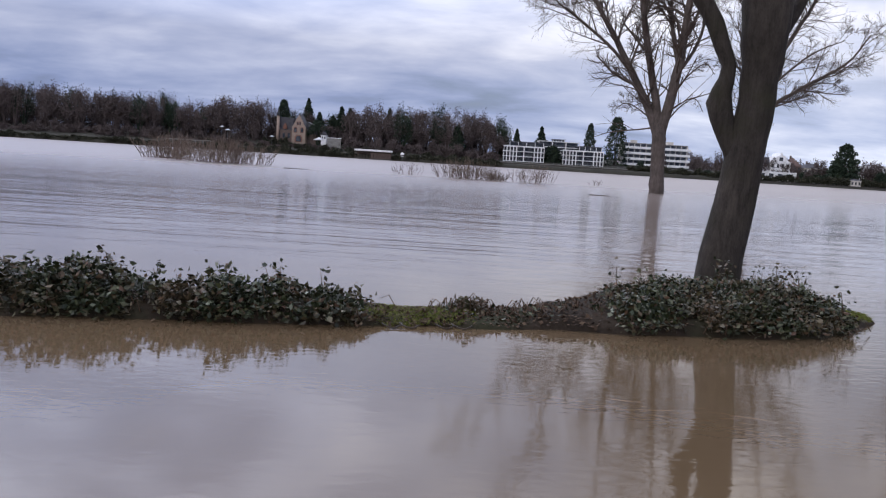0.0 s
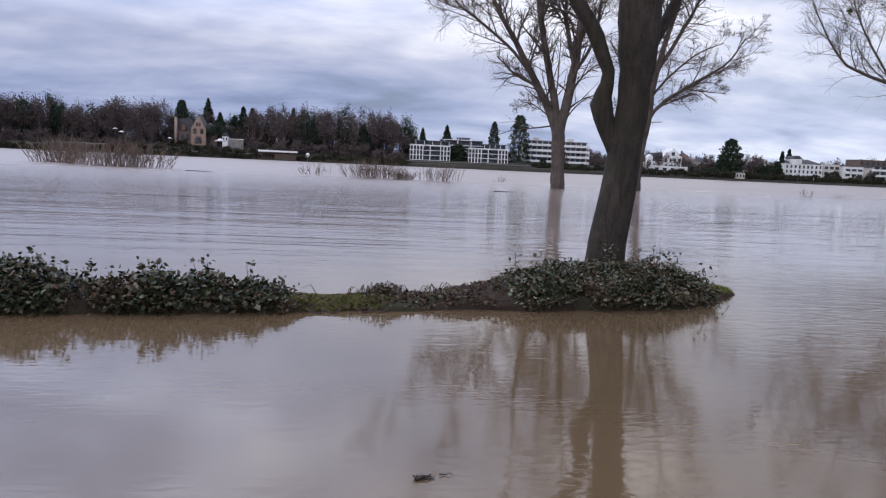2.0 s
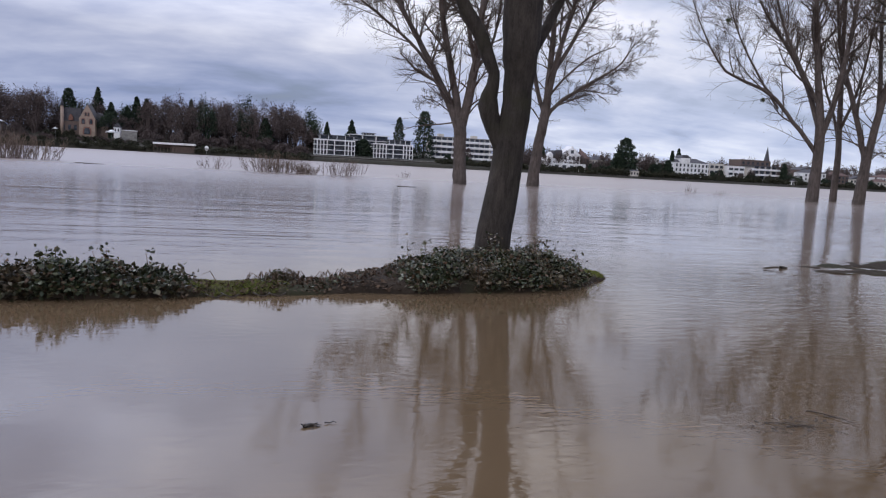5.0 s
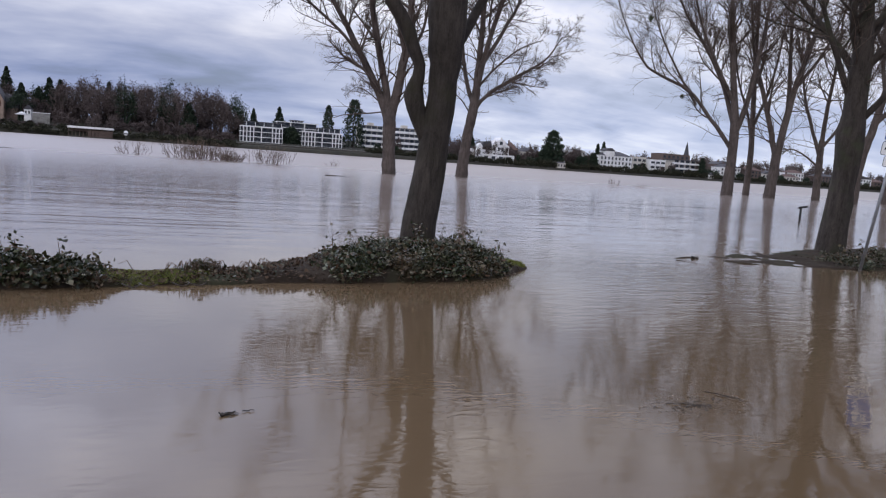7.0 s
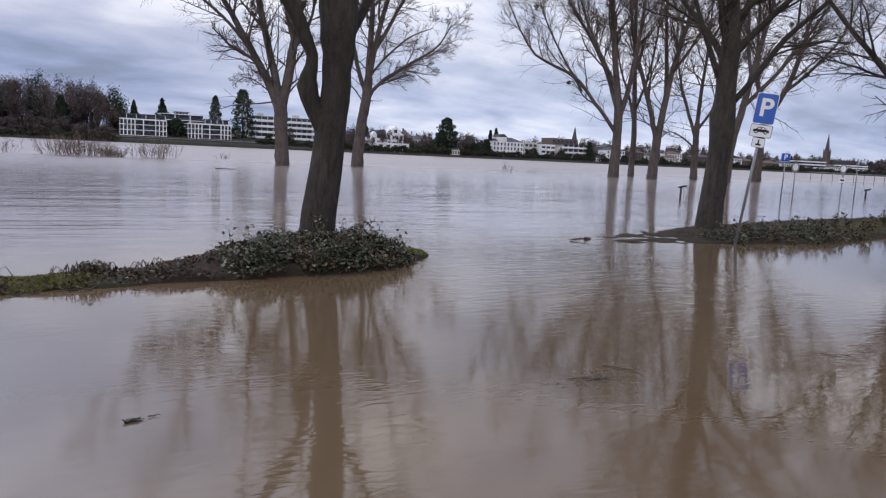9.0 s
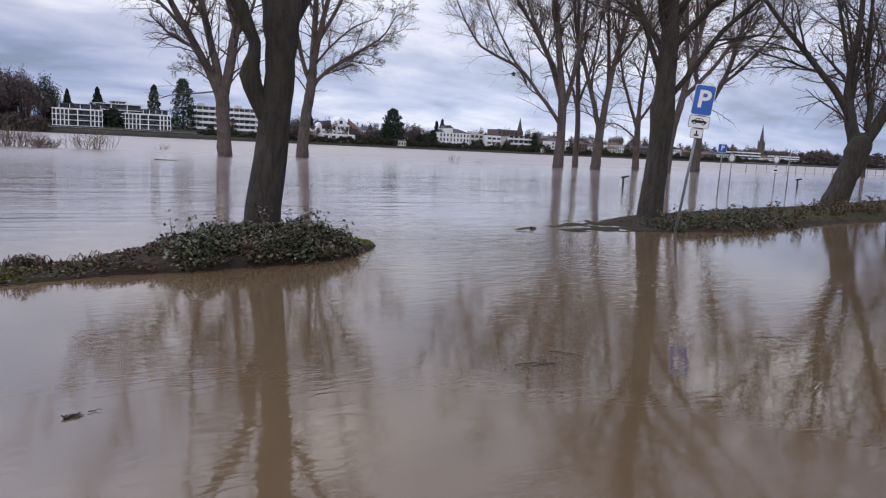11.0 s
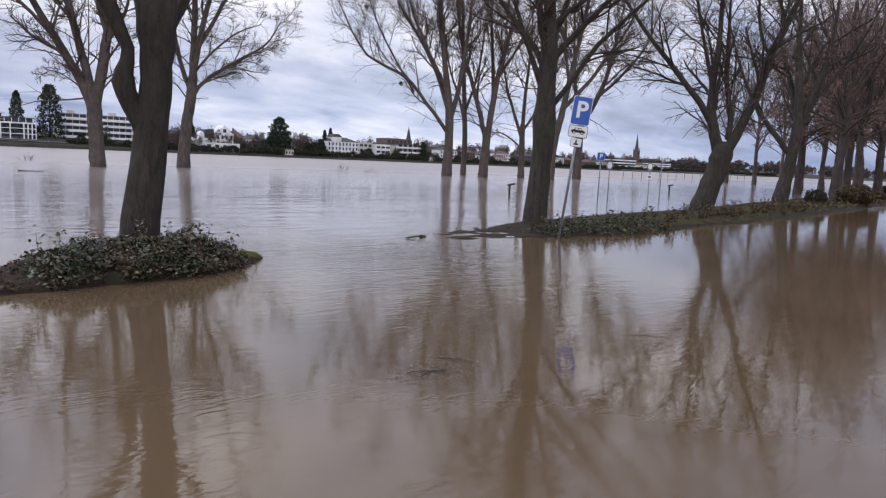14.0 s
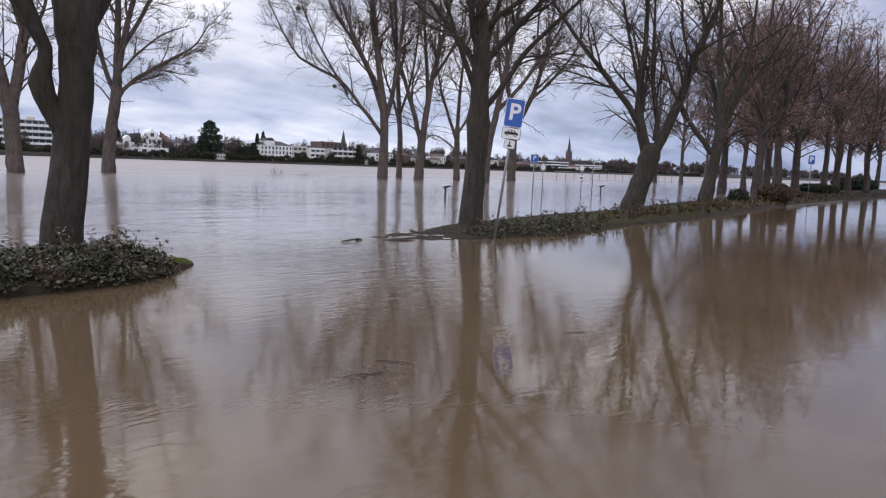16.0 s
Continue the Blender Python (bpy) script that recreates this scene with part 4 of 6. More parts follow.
make_tree(
    "river_poplar", (63.5, 61.2, -0.05), -46, "bare tree standing in the river, spreading boughs",
    [
        [(0, 0, 0, 0.40), (-0.1, 0, 4.5, 0.33), (-0.1, 0, 6.5, 0.3)],
        [(-0.1, 0, 4.6, 0.2), (-1.3, 0.3, 8.0, 0.17), (-2.4, 0.5, 11.5, 0.13), (-3.2, 0.8, 17, 0.06)],
        [(-0.1, 0, 6.2, 0.24), (0.0, 0.2, 9.8, 0.2), (0.3, 0.3, 14, 0.15), (0.4, 0.4, 21, 0.06)],
        [(-0.1, 0, 5.6, 0.16), (1.6, -0.3, 8.4, 0.13), (3.0, -0.5, 11.5, 0.1), (3.9, -0.8, 16, 0.05)],
        [(-0.1, 0, 3.6, 0.11), (-1.6, -0.4, 4.8, 0.09), (-3.0, -0.6, 5.4, 0.06), (-3.8, -0.8, 4.8, 0.04)],
    ],
    M_WILLOW, M_TWIG, 107, P2, "tall bare trees standing in the river", sides=14, reach=6.0, brush=48, brush_from=13.0, flare=0.12, whips=20)
make_tree(
    "river_poplar", (62.0, 55.2, -0.05), -48, "bare tree standing in the river behind the sign",
    [
        [(0, 0, 0, 0.45), (0.3, 0, 4.4, 0.38), (0.9, 0, 7.4, 0.36), (1.6, 0, 11.5, 0.3), (2.8, 0.2, 18, 0.18), (3.6, 0.2, 25, 0.07)],
        [(0.5, 0, 5.4, 0.22), (-0.4, 0.5, 9.4, 0.19), (-0.8, 0.9, 14, 0.15), (-1.0, 1, 21, 0.06)],
        [(1.0, 0, 8.0, 0.24), (3.6, -0.6, 11.0, 0.2), (6.0, -1, 14.5, 0.15), (8.2, -1.4, 18.5, 0.07)],
        [(1.5, 0, 11, 0.2), (0.9, 0.8, 15, 0.16), (0.6, 1, 22, 0.06)],
    ],
    M_WILLOW, M_TWIG, 108, P2, "tall bare trees standing in the river", sides=14, reach=6.0, brush=48, brush_from=13.0, flare=0.12, whips=20, mistletoe=((6.6, -0.6, 11.2, 0.32), (4.8, -0.8, 16.2, 0.30)))
make_tree(
    "river_poplar", (74.0, 61.3, -0.05), -50, "bare wide-crowned tree standing in the river",
    [
        [(0, 0, 0, 0.55), (0.1, 0, 4.5, 0.46), (0.2, 0, 7.0, 0.42)],
        [(0.2, 0, 6.6, 0.32), (-0.6, 0.4, 10.5, 0.28), (-1.2, 0.6, 15, 0.22), (-1.6, 0.8, 24, 0.08)],
        [(0.2, 0, 6.8, 0.34), (2.4, -0.4, 11.5, 0.3), (3.6, -0.6, 16, 0.22), (4.8, -0.8, 24, 0.08)],
        [(2.0, -0.3, 10.6, 0.2), (4.8, 0.4, 13.4, 0.17), (7.6, 0.6, 17.2, 0.12), (9.2, 0.8, 22, 0.06)],
    ],
    M_WILLOW, M_TWIG, 109, P2, "tall bare trees standing in the river", sides=14, reach=6.0, brush=48, brush_from=13.0, flare=0.12, whips=20)

P3 = levels(9, 8, 6, 0.0048, 0.05, 0.02, 0.14, cap=2.4)
make_tree(
    "avenue_tree", (13.93, 12.88, 0.06), -46, "bare dark-barked avenue tree with a pollard knuckle",
    [
        [(0.0, 0, 0, 0.30), (0.07, 0, 1.0, 0.27), (0.11, 0, 1.95, 0.265), (0.12, 0, 2.75, 0.29), (0.12, 0, 3.3, 0.24), (0.13, 0, 4.2, 0.23), (0.12, 0, 5.0, 0.18), (0.05, 0, 6.6, 0.11), (0, 0, 8.6, 0.05)],
        [(0.10, 0, 3.9, 0.11), (-0.15, 0.1, 4.4, 0.10), (-0.6, 0.25, 5.0, 0.085), (-1.15, 0.4, 5.7, 0.07), (-2.2, 0.5, 7.2, 0.04)],
        [(0.18, 0, 4.15, 0.12), (0.5, -0.1, 4.55, 0.105), (1.0, -0.2, 5.1, 0.09), (1.65, -0.3, 5.8, 0.07), (2.8, -0.4, 7.4, 0.035)],
        [(0.2, 0, 2.95, 0.095), (0.75, -0.1, 3.7, 0.085), (1.3, -0.2, 4.55, 0.075), (2.05, -0.3, 5.3, 0.06), (3.4, -0.4, 6.8, 0.03)],
        [(0.08, 0, 3.35, 0.10), (-0.2, -0.2, 4.0, 0.085), (-0.6, -0.4, 5.0, 0.07), (-1.0, -0.6, 6.4, 0.04)],
        [(0.14, 0, 4.6, 0.11), (0.45, 0.3, 5.4, 0.09), (0.7, 0.5, 6.6, 0.06), (0.9, 0.6, 8.2, 0.03)],
        [(0.12, 0, 4.3, 0.10), (-0.1, 0.5, 5.2, 0.08), (-0.3, 0.8, 6.8, 0.05), (-0.4, 1.0, 8.2, 0.03)],
    ],
    M_LIME, M_TWIG, 110, P3, "avenue trees on the bank", sides=20, reach=3.5, brush=44, brush_from=5.6, flare=0.15, slim=0.8, whips=12, knobs=((-0.04, -0.1, 2.75, 0.2, 0.05), (0.28, -0.1, 2.6, 0.16, 0.04)))
make_tree(
    "avenue_tree", (25.3, 14.85, 0.08), -60, "leaning bare avenue tree with wide low limbs",
    [
        [(0.03, 0, 0, 0.37), (0.26, 0, 0.85, 0.35), (0.52, 0, 1.7, 0.37), (0.63, 0, 2.3, 0.38), (0.62, 0, 2.7, 0.25)],
        [(0.52, 0, 2.2, 0.28), (0.30, 0, 3.0, 0.25), (0.14, 0, 3.7, 0.22), (0.08, 0.1, 4.65, 0.17), (0.17, 0.2, 5.97, 0.13), (0.19, 0.3, 7.95, 0.09), (0.1, 0.3, 10, 0.04)],
        [(0.20, 0, 3.3, 0.16), (-0.11, -0.1, 3.83, 0.15), (-0.84, -0.3, 4.77, 0.125), (-1.73, -0.5, 5.85, 0.105), (-2.62, -0.8, 6.94, 0.08), (-3.38, -1.0, 8.05, 0.06), (-4.2, -1.1, 9.3, 0.03)],
        [(0.72, 0, 2.2, 0.26), (1.11, 0, 3.05, 0.225), (1.63, -0.1, 4.39, 0.19), (2.0, -0.2, 5.83, 0.16), (2.49, -0.3, 7.12, 0.13), (3.2, -0.5, 9.2, 0.06)],
        [(0.78, 0, 2.8, 0.13), (0.81, 0.2, 3.58, 0.12), (0.57, 0.3, 4.91, 0.11), (0.52, 0.5, 6.37, 0.09), (0.45, 0.6, 8.6, 0.04)],
        [(0.08, 0.05, 4.7, 0.10), (-0.1, 0.1, 5.5, 0.09), (-0.4, 0.2, 6.64, 0.07), (-0.7, 0.3, 7.97, 0.05), (-1.0, 0.3, 9.5, 0.03)],
        [(0.1, 0, 4.4, 0.035), (-1.2, -0.4, 4.8, 0.026), (-2.8, -0.6, 4.9, 0.018), (-4.2, -0.7, 4.6, 0.012)],
        [(-1.2, -0.4, 5.4, 0.035), (-2.8, -0.8, 5.6, 0.025), (-4.6, -1.0, 5.5, 0.014)],
        [(-1.0, 0.0, 5.2, 0.04), (-2.4, 0.3, 5.8, 0.03), (-4.2, 0.5, 6.2, 0.022), (-6.0, 0.6, 6.3, 0.014)],
        [(2.2, -0.2, 5.4, 0.09), (1.6, 0.4, 6.8, 0.07), (1.4, 0.6, 9.2, 0.03)],
    ],
    M_LIME, M_TWIG, 111, levels(10, 9, 7, 0.006, 0.02, -0.03, 0.14, cap=2.6), "avenue trees on the bank", sides=18, reach=3.0, slim=0.85, whips=14, brush=34, brush_from=7.0)
make_tree(
    "avenue_tree", (39.2, 18.3, 0.1), -65, "bare avenue tree with reddish twigs",
    [
        [(0, 0, 0, 0.36), (0.25, 0, 1.6, 0.30), (0.5, 0, 3.6, 0.29), (0.5, 0, 5.2, 0.24), (0.2, 0, 8.5, 0.15), (0.1, 0, 12, 0.05)],
        [(0.35, 0, 2.6, 0.17), (-0.7, -0.2, 3.9, 0.14), (-1.7, -0.4, 5.4, 0.11), (-2.6, -0.5, 7.4, 0.06)],
        [(0.5, 0, 3.9, 0.2), (1.0, 0, 5.5, 0.18), (1.6, -0.1, 7.6, 0.14), (1.9, -0.2, 11, 0.06)],
        [(0.5, 0, 4.4, 0.18), (0.0, 0.5, 6.4, 0.14), (-0.6, 0.8, 8.6, 0.1), (-0.9, 1, 12, 0.05)],
        [(1.0, 0, 5.4, 0.12), (2.2, 0.4, 7.0, 0.1), (3.4, 0.6, 9.2, 0.05)],
    ],
    M_LIME, M_TWIG_RED, 112, levels(9, 8, 7, 0.012, 0.03, -0.01, 0.15), "avenue trees on the bank", leaves=2600, sides=16, reach=3.0)


def avenue(seed, tall, spread):
    """Guides for an avenue tree of the far row."""
    r = np.random.default_rng(seed)
    out = [[(0, 0, 0, 0.34), (r.uniform(-.2, .2), 0, tall * 0.14, 0.27), (r.uniform(-.3, .3), 0, tall * 0.28, 0.25), (r.uniform(-.4, .4), 0, tall * 0.6, 0.15), (r.uniform(-.5, .5), 0, tall, 0.04)]]
    for k in range(7):
        a, h = k * 2.4 + r.uniform(-.5, .5), tall * r.uniform(0.22, 0.50)
        d = np.array([math.cos(a), math.sin(a)])
        out.append([(0, 0, h, 0.13), (*(d * spread * 0.22), h + tall * 0.10, 0.10), (*(d * spread * 0.55), h + tall * 0.26, 0.075), (*(d * spread * 0.9), h + tall * r.uniform(0.40, 0.5), 0.03)])
    for k in range(6):
        a, h = k * 1.05 + r.uniform(-.3, .3), tall * r.uniform(0.20, 0.34)
        d = np.array([math.cos(a), math.sin(a)])
        out.append([(0, 0, h, 0.08), (*(d * spread * 0.3), h + tall * 0.05, 0.065), (*(d * spread * 0.7), h + tall * 0.09, 0.045), (*(d * spread * 1.1), h + tall * r.uniform(0.06, 0.12), 0.02)])
    return out


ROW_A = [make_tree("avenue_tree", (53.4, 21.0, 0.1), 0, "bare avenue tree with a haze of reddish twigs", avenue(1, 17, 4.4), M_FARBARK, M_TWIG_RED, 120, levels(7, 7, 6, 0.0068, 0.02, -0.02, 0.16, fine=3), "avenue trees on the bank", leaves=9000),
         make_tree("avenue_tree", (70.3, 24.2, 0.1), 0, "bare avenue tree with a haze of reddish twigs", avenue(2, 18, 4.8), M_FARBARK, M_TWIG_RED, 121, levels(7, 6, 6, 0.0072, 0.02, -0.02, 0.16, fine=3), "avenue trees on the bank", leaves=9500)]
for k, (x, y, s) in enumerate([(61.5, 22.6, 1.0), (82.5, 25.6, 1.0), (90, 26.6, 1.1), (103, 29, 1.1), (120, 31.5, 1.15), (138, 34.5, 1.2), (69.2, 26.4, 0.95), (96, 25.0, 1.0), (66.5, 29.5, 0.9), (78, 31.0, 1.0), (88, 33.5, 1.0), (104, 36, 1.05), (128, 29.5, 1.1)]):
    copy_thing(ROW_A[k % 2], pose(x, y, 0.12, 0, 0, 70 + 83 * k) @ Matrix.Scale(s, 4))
ROW_B = [make_tree("river_poplar", (112, 56.5, -0.05), 0, "tall bare tree standing in the far river edge", avenue(3, 24, 5.0), M_WILLOW, M_TWIG, 122, levels(6, 6, 6, 0.022, 0.05, 0.0, 0.13, fine=3), "tall bare trees standing in the river"),
         make_tree("river_poplar", (92, 40.5, -0.05), 0, "tall bare tree standing in the far river edge", avenue(4, 22, 4.6), M_WILLOW, M_TWIG, 123, levels(6, 6, 6, 0.022, 0.05, 0.0, 0.13, fine=3), "tall bare trees standing in the river")]
for k, (x, y, s) in enumerate([(117, 64, 1.0), (93.5, 38.5, 0.95), (104, 43, 1.0), (122, 47, 1.05), (140, 52, 1.1), (150, 70, 1.1), (134, 40, 1.05)]):
    copy_thing(ROW_B[k % 2], pose(x, y, -0.05, 0, 0, 40 + 77 * k) @ Matrix.Scale(s, 4))


def scrub(at, w, h, n, label, seed, r=0.03):
    """A willow shrub whose stems rise out of the flood."""
    rng = np.random.default_rng(seed)
    bush = thing("flooded_shrub", at, label, "shrub", "shrubs standing in the river")
    n = int(n * 1.3)
    foot = np.stack([np.clip(rng.normal(size=n) * 0.26, -0.48, 0.48) * w, rng.normal(size=n) * w * 0.12, np.full(n, -0.1)], axis=1)
    up = np.stack([foot[:, 0] / w * 0.9 + rng.normal(size=n) * 0.2, rng.normal(size=n) * 0.2, np.ones(n)], axis=1)
    tall = h * rng.uniform(0.5, 1.05, n) * (1 - 0.5 * np.abs(foot[:, 0] / w))
    line = foot[:, None] + up[:, None] * tall[:, None, None] * np.linspace(0, 1, 5)[None, :, None]
    line[:, 1:] += rng.normal(size=(n, 4, 3)) * 0.04 * h
    rad = np.tile(r * np.linspace(1, 0.35, 5), (n, 1))
    hang("stem_clump", fast_mesh("stem_clump", *tubes(line, rad * 0.75, 3)), M_SCRUB, bush, kind="stuff")
    tw, tr = sprout(rng, line, rad, n=5, length=(0.25, 0.5), angle=(15, 45), seg=3, wander=0.12, lift=0.1, ratio=0.6, least=r * 0.45)
    hang("twig_haze", fast_mesh("twig_haze", *tubes(tw, tr, 3)), M_SCRUB, bush, kind="stuff")


scrub((-32.5, 81, 0), 6.5, 2.7, 120, "reddish bare willow shrub standing in the river", 71, 0.04)
scrub((-24.5, 74, 0), 9.5, 2.6, 190, "wide tan bare willow shrub standing in the river", 72, 0.035)
scrub((-5.6, 72.5, 0), 2.6, 1.5, 22, "few thin bare stems standing in the river", 73, 0.02)
scrub((0.0, 70.5, 0), 5.2, 1.9, 120, "tan bare willow shrub standing in the river", 74, 0.028)
scrub((2.9, 69.5, 0), 1.8, 1.0, 70, "low matted tan shrub in the river", 76, 0.025)
scrub((6.3, 68, 0), 3.6, 1.8, 46, "thin upright bare stems standing in the river", 75, 0.024)
scrub((41.5, 66.5, 0), 0.9, 1.1, 10, "few thin bare stems standing in the river", 77, 0.018)
scrub((45.4, 67.0, 0), 2.2, 0.6, 10, "few thin bare stems standing in the river", 78, 0.018)
scrub((13.5, 76.0, 0), 1.4, 0.8, 10, "few thin bare stems standing in the river", 79, 0.018)

# ---------------------------------------------------------------- signs and posts
def letter(char, size, mat, parent, at, turn=(90, 0, 0), name="letter"):
    cu = bpy.data.curves.new(name, "FONT")
    cu.body, cu.size, cu.extrude, cu.align_x, cu.align_y = char, size, 0.002, "CENTER", "CENTER"
    cu.offset = size * 0.025
    tmp = new(name, cu)
    me = bpy.data.meshes.new_from_object(tmp.evaluated_get(bpy.context.evaluated_depsgraph_get()))
    bpy.data.objects.remove(tmp)
    ob = hang(name, me, None, parent)
    me.materials.clear()
    me.materials.append(mat)
    ob.matrix_basis = pose(*at, *turn)
    return ob


def plate(x0, x1, z0, z1, y, thick=0.003, bevel=0.02):
    """A sheet with rounded corners, its face towards -y."""
    bm = box(x0, x1, y, y + thick, z0, z1)
    edges = [e for e in bm.edges if abs(e.verts[0].co.y - e.verts[1].co.y) > thick * 0.5]
    bmesh.ops.bevel(bm, geom=edges, offset=bevel, segments=3, affect="EDGES")
    return bm


def parking_sign(at, lean, turn, full, label, top=3.14, w=0.42, h=0.63):
    sign = thing("parking_sign", at, label, "sign", "parking signs", turn)
    sign.matrix_basis = pose(*at, 0, 0, turn) @ pose(0, 0, 0, lean[0], lean[1], 0)
    part("pole", rod((0, 0, -0.6), (0, 0, top - 0.02), 0.030, 0.030, 14), M_STEEL, sign)
    part("cap", rod((0, 0, top - 0.02), (0, 0, top), 0.031, 0.02, 14), M_STEEL, sign)
    y = -0.042
    z1, z0 = top - 0.01, top - 0.01 - h
    board = part("parking_board", plate(-w / 2, w / 2, z0, z1, y, 0.004), M_WHITE, sign, "blue parking board with white edge")
    part("blue_field", plate(-w / 2 + 0.012, w / 2 - 0.012, z0 + 0.012, z1 - 0.012, y - 0.003, 0.0025), M_BLUE, board)
    letter("P", h * 0.80, M_WHITE, board, (0.005, y - 0.006, (z0 + z1) / 2 + 0.005))
    for zz in (z0 + 0.12, z1 - 0.12):
        part("clamp", box(-0.045, 0.045, -0.038, 0.036, zz - 0.018, zz + 0.018, 0.006), M_STEEL, sign)
    if full:
        b1, b0 = z0 - 0.012, z0 - 0.272
        car = part("car_board", plate(-0.21, 0.21, b0, b1, y, 0.004, 0.018), M_BLACK, sign, "white board with black car shape")
        part("white_field", plate(-0.20, 0.20, b0 + 0.01, b1 - 0.01, y - 0.003, 0.0025, 0.014), M_WHITE, car)
        zc = b0 + 0.075
        body = [(-0.155, 0.03), (-0.15, 0.075), (-0.10, 0.088), (-0.06, 0.135), (0.05, 0.135), (0.10, 0.09), (0.15, 0.075), (0.158, 0.03)]
        part("car_shape", prism([(a, zc + b) for a, b in body], y - 0.006, y - 0.0035), M_BLACK, car)
        part("car_window", prism([(-0.075, zc + 0.09), (-0.05, zc + 0.122), (-0.01, zc + 0.122), (-0.01, zc + 0.09)], y - 0.008, y - 0.0065), M_WHITE, car)
        part("car_window", prism([(0.005, zc + 0.09), (0.005, zc + 0.122), (0.043, zc + 0.122), (0.073, zc + 0.09)], y - 0.008, y - 0.0065), M_WHITE, car)
        for cx in (-0.09, 0.09):
            part("car_wheel", rod((cx, y - 0.007, zc + 0.03), (cx, y - 0.0035, zc + 0.03), 0.034, 0.034, 20), M_BLACK, car)
            part("car_hub", rod((cx, y - 0.009, zc + 0.03), (cx, y - 0.0075, zc + 0.03), 0.016, 0.016, 14), M_WHITE, car)
        c1, c0 = b0 - 0.012, b0 - 0.212
        small = part("small_board", plate(-0.125, 0.125, c0, c1, y, 0.004, 0.016), M_BLACK, sign, "small white board with black bars")
        part("white_field", plate(-0.117, 0.117, c0 + 0.008, c1 - 0.008, y - 0.003, 0.0025, 0.012), M_WHITE, small)
        zc = (c0 + c1) / 2
        part("bar", box(-0.018, 0.012, y - 0.006, y - 0.0035, zc - 0.02, zc + 0.06), M_BLACK, small)
        part("bar", box(-0.05, 0.05, y - 0.006, y - 0.0035, zc - 0.055, zc - 0.02), M_BLACK, small)
    return sign


parking_sign((12.44, 10.72, 0), (-1.0, 6.6), -47, True, "leaning blue parking sign on a galvanised pole", top=3.18)
parking_sign((31.7, 24.7, 0), (0, 1.0), -52, False, "small blue parking sign standing in the flood", top=2.45, w=0.42, h=0.42)
parking_sign((54.4, 17.85, 0.05), (0, 1.0), -70, False, "blue parking sign on a pole by the avenue", top=3.25, w=0.42, h=0.63)


def ring_sign(at, turn, extra, label, top=2.0):
    sign = thing("post_sign", at, label, "sign", "post signs in the flood", turn)
    part("pole", rod((0, 0, -0.4), (0, 0, top), 0.026, 0.026, 10), M_STEEL, sign)
    bm = bmesh.new()
    r_out, r_in = 0.19, 0.14
    for k in range(20):
        a, b = k * math.pi / 10, (k + 1) * math.pi / 10
        q = [bm.verts.new((r * math.cos(t), y, top - 0.22 + 1.35 * r * math.sin(t))) for y in (-0.05, -0.03) for r, t in ((r_out, a), (r_out, b), (r_in, b), (r_in, a))]
        for f in ((0, 1, 2, 3), (7, 6, 5, 4), (0, 4, 5, 1), (3, 2, 6, 7)):
            bm.faces.new([q[i] for i in f])
    part("rim", bm, M_CONCRETE, sign, "pale oval rim")
    bm = rod((0, -0.034, top - 0.22), (0, -0.028, top - 0.22), 0.13, 0.13, 20)
    bmesh.ops.scale(bm, vec=(1, 1, 1.35), space=Matrix.Translation((0, 0, -(top - 0.22))), verts=bm.verts)
    part("face", bm, M_WHITE, sign)
    if extra:
        part("small_board", plate(-0.16, 0.16, top - 1.02, top - 0.72, -0.045, 0.004), M_WHITE, sign, "small white board with dark bars")
        part("bar", box(-0.09, 0.09, -0.05, -0.046, top - 0.92, top - 0.83), M_BLACK, sign)
    return sign


ring_sign((33.3, 25.25, 0), -52, False, "pale oval sign on a thin post in the flood", 2.0)
ring_sign((39.4, 26.75, 0), -55, True, "pale oval sign with board on a flooded post", 2.05)


def plain_pole(at, top, r, label):
    pole = thing("lamp_pole", at, label, "pole", "thin poles")
    part("pole", rod((0, 0, -0.4), (0, 0, top - 0.04), r, r * 0.85, 10), M_STEEL, pole)
    part("cap", rod((0, 0, top - 0.04), (0, 0, top), r * 1.2, r * 0.8, 10), M_STEEL, pole)


plain_pole((41.2, 27.1, 0), 2.45, 0.035, "thin grey pole standing in the flood")
plain_pole((62.0, 24.4, 0.1), 4.0, 0.05, "tall thin grey pole beside the avenue")


def bollard(at, turn, label):
    """A black post with a bent-over head."""
    post = thing("bollard", at, label, "bollard", "black posts in the flood", turn)
    part("post", rod((0, 0, -0.4), (0, 0, 0.50), 0.055, 0.05, 12), M_BLACK, post)
    bm = box(-0.13, 0.27, -0.07, 0.07, -0.05, 0.05, 0.02)
    bmesh.ops.transform(bm, matrix=pose(0.0, 0, 0.54, 0, -14, 0), verts=bm.verts)
    part("head", bm, M_BLACK, post)


bollard((26.7, 26.5, 0), -45, "black bent-headed post standing in the flood")
bollard((46.5, 29.8, 0), -55, "black bent-headed post standing in the flood")
drift_buoy = thing("floating_barrel", (81, 30.5, 0), "dark rounded thing floating by the avenue", "float")
part("hull", rod((-0.4, 0, 0.05), (0.4, 0, 0.05), 0.28, 0.28, 16), M_BLACK, drift_buoy)
railing = thing("footbridge_railing", (0, 0, 0), "thin grey railing standing in the far flood", "railing")
for k in range(16):
    part("post", rod((96 + k * 2.2, 70 - 0.2 * k, -0.2), (96 + k * 2.2, 70 - 0.2 * k, 1.5), 0.05, 0.05, 6), M_STEEL, railing)
part("rail", rod((95.5, 70, 1.5), (130, 67, 1.5), 0.05, 0.05, 6), M_STEEL, railing)

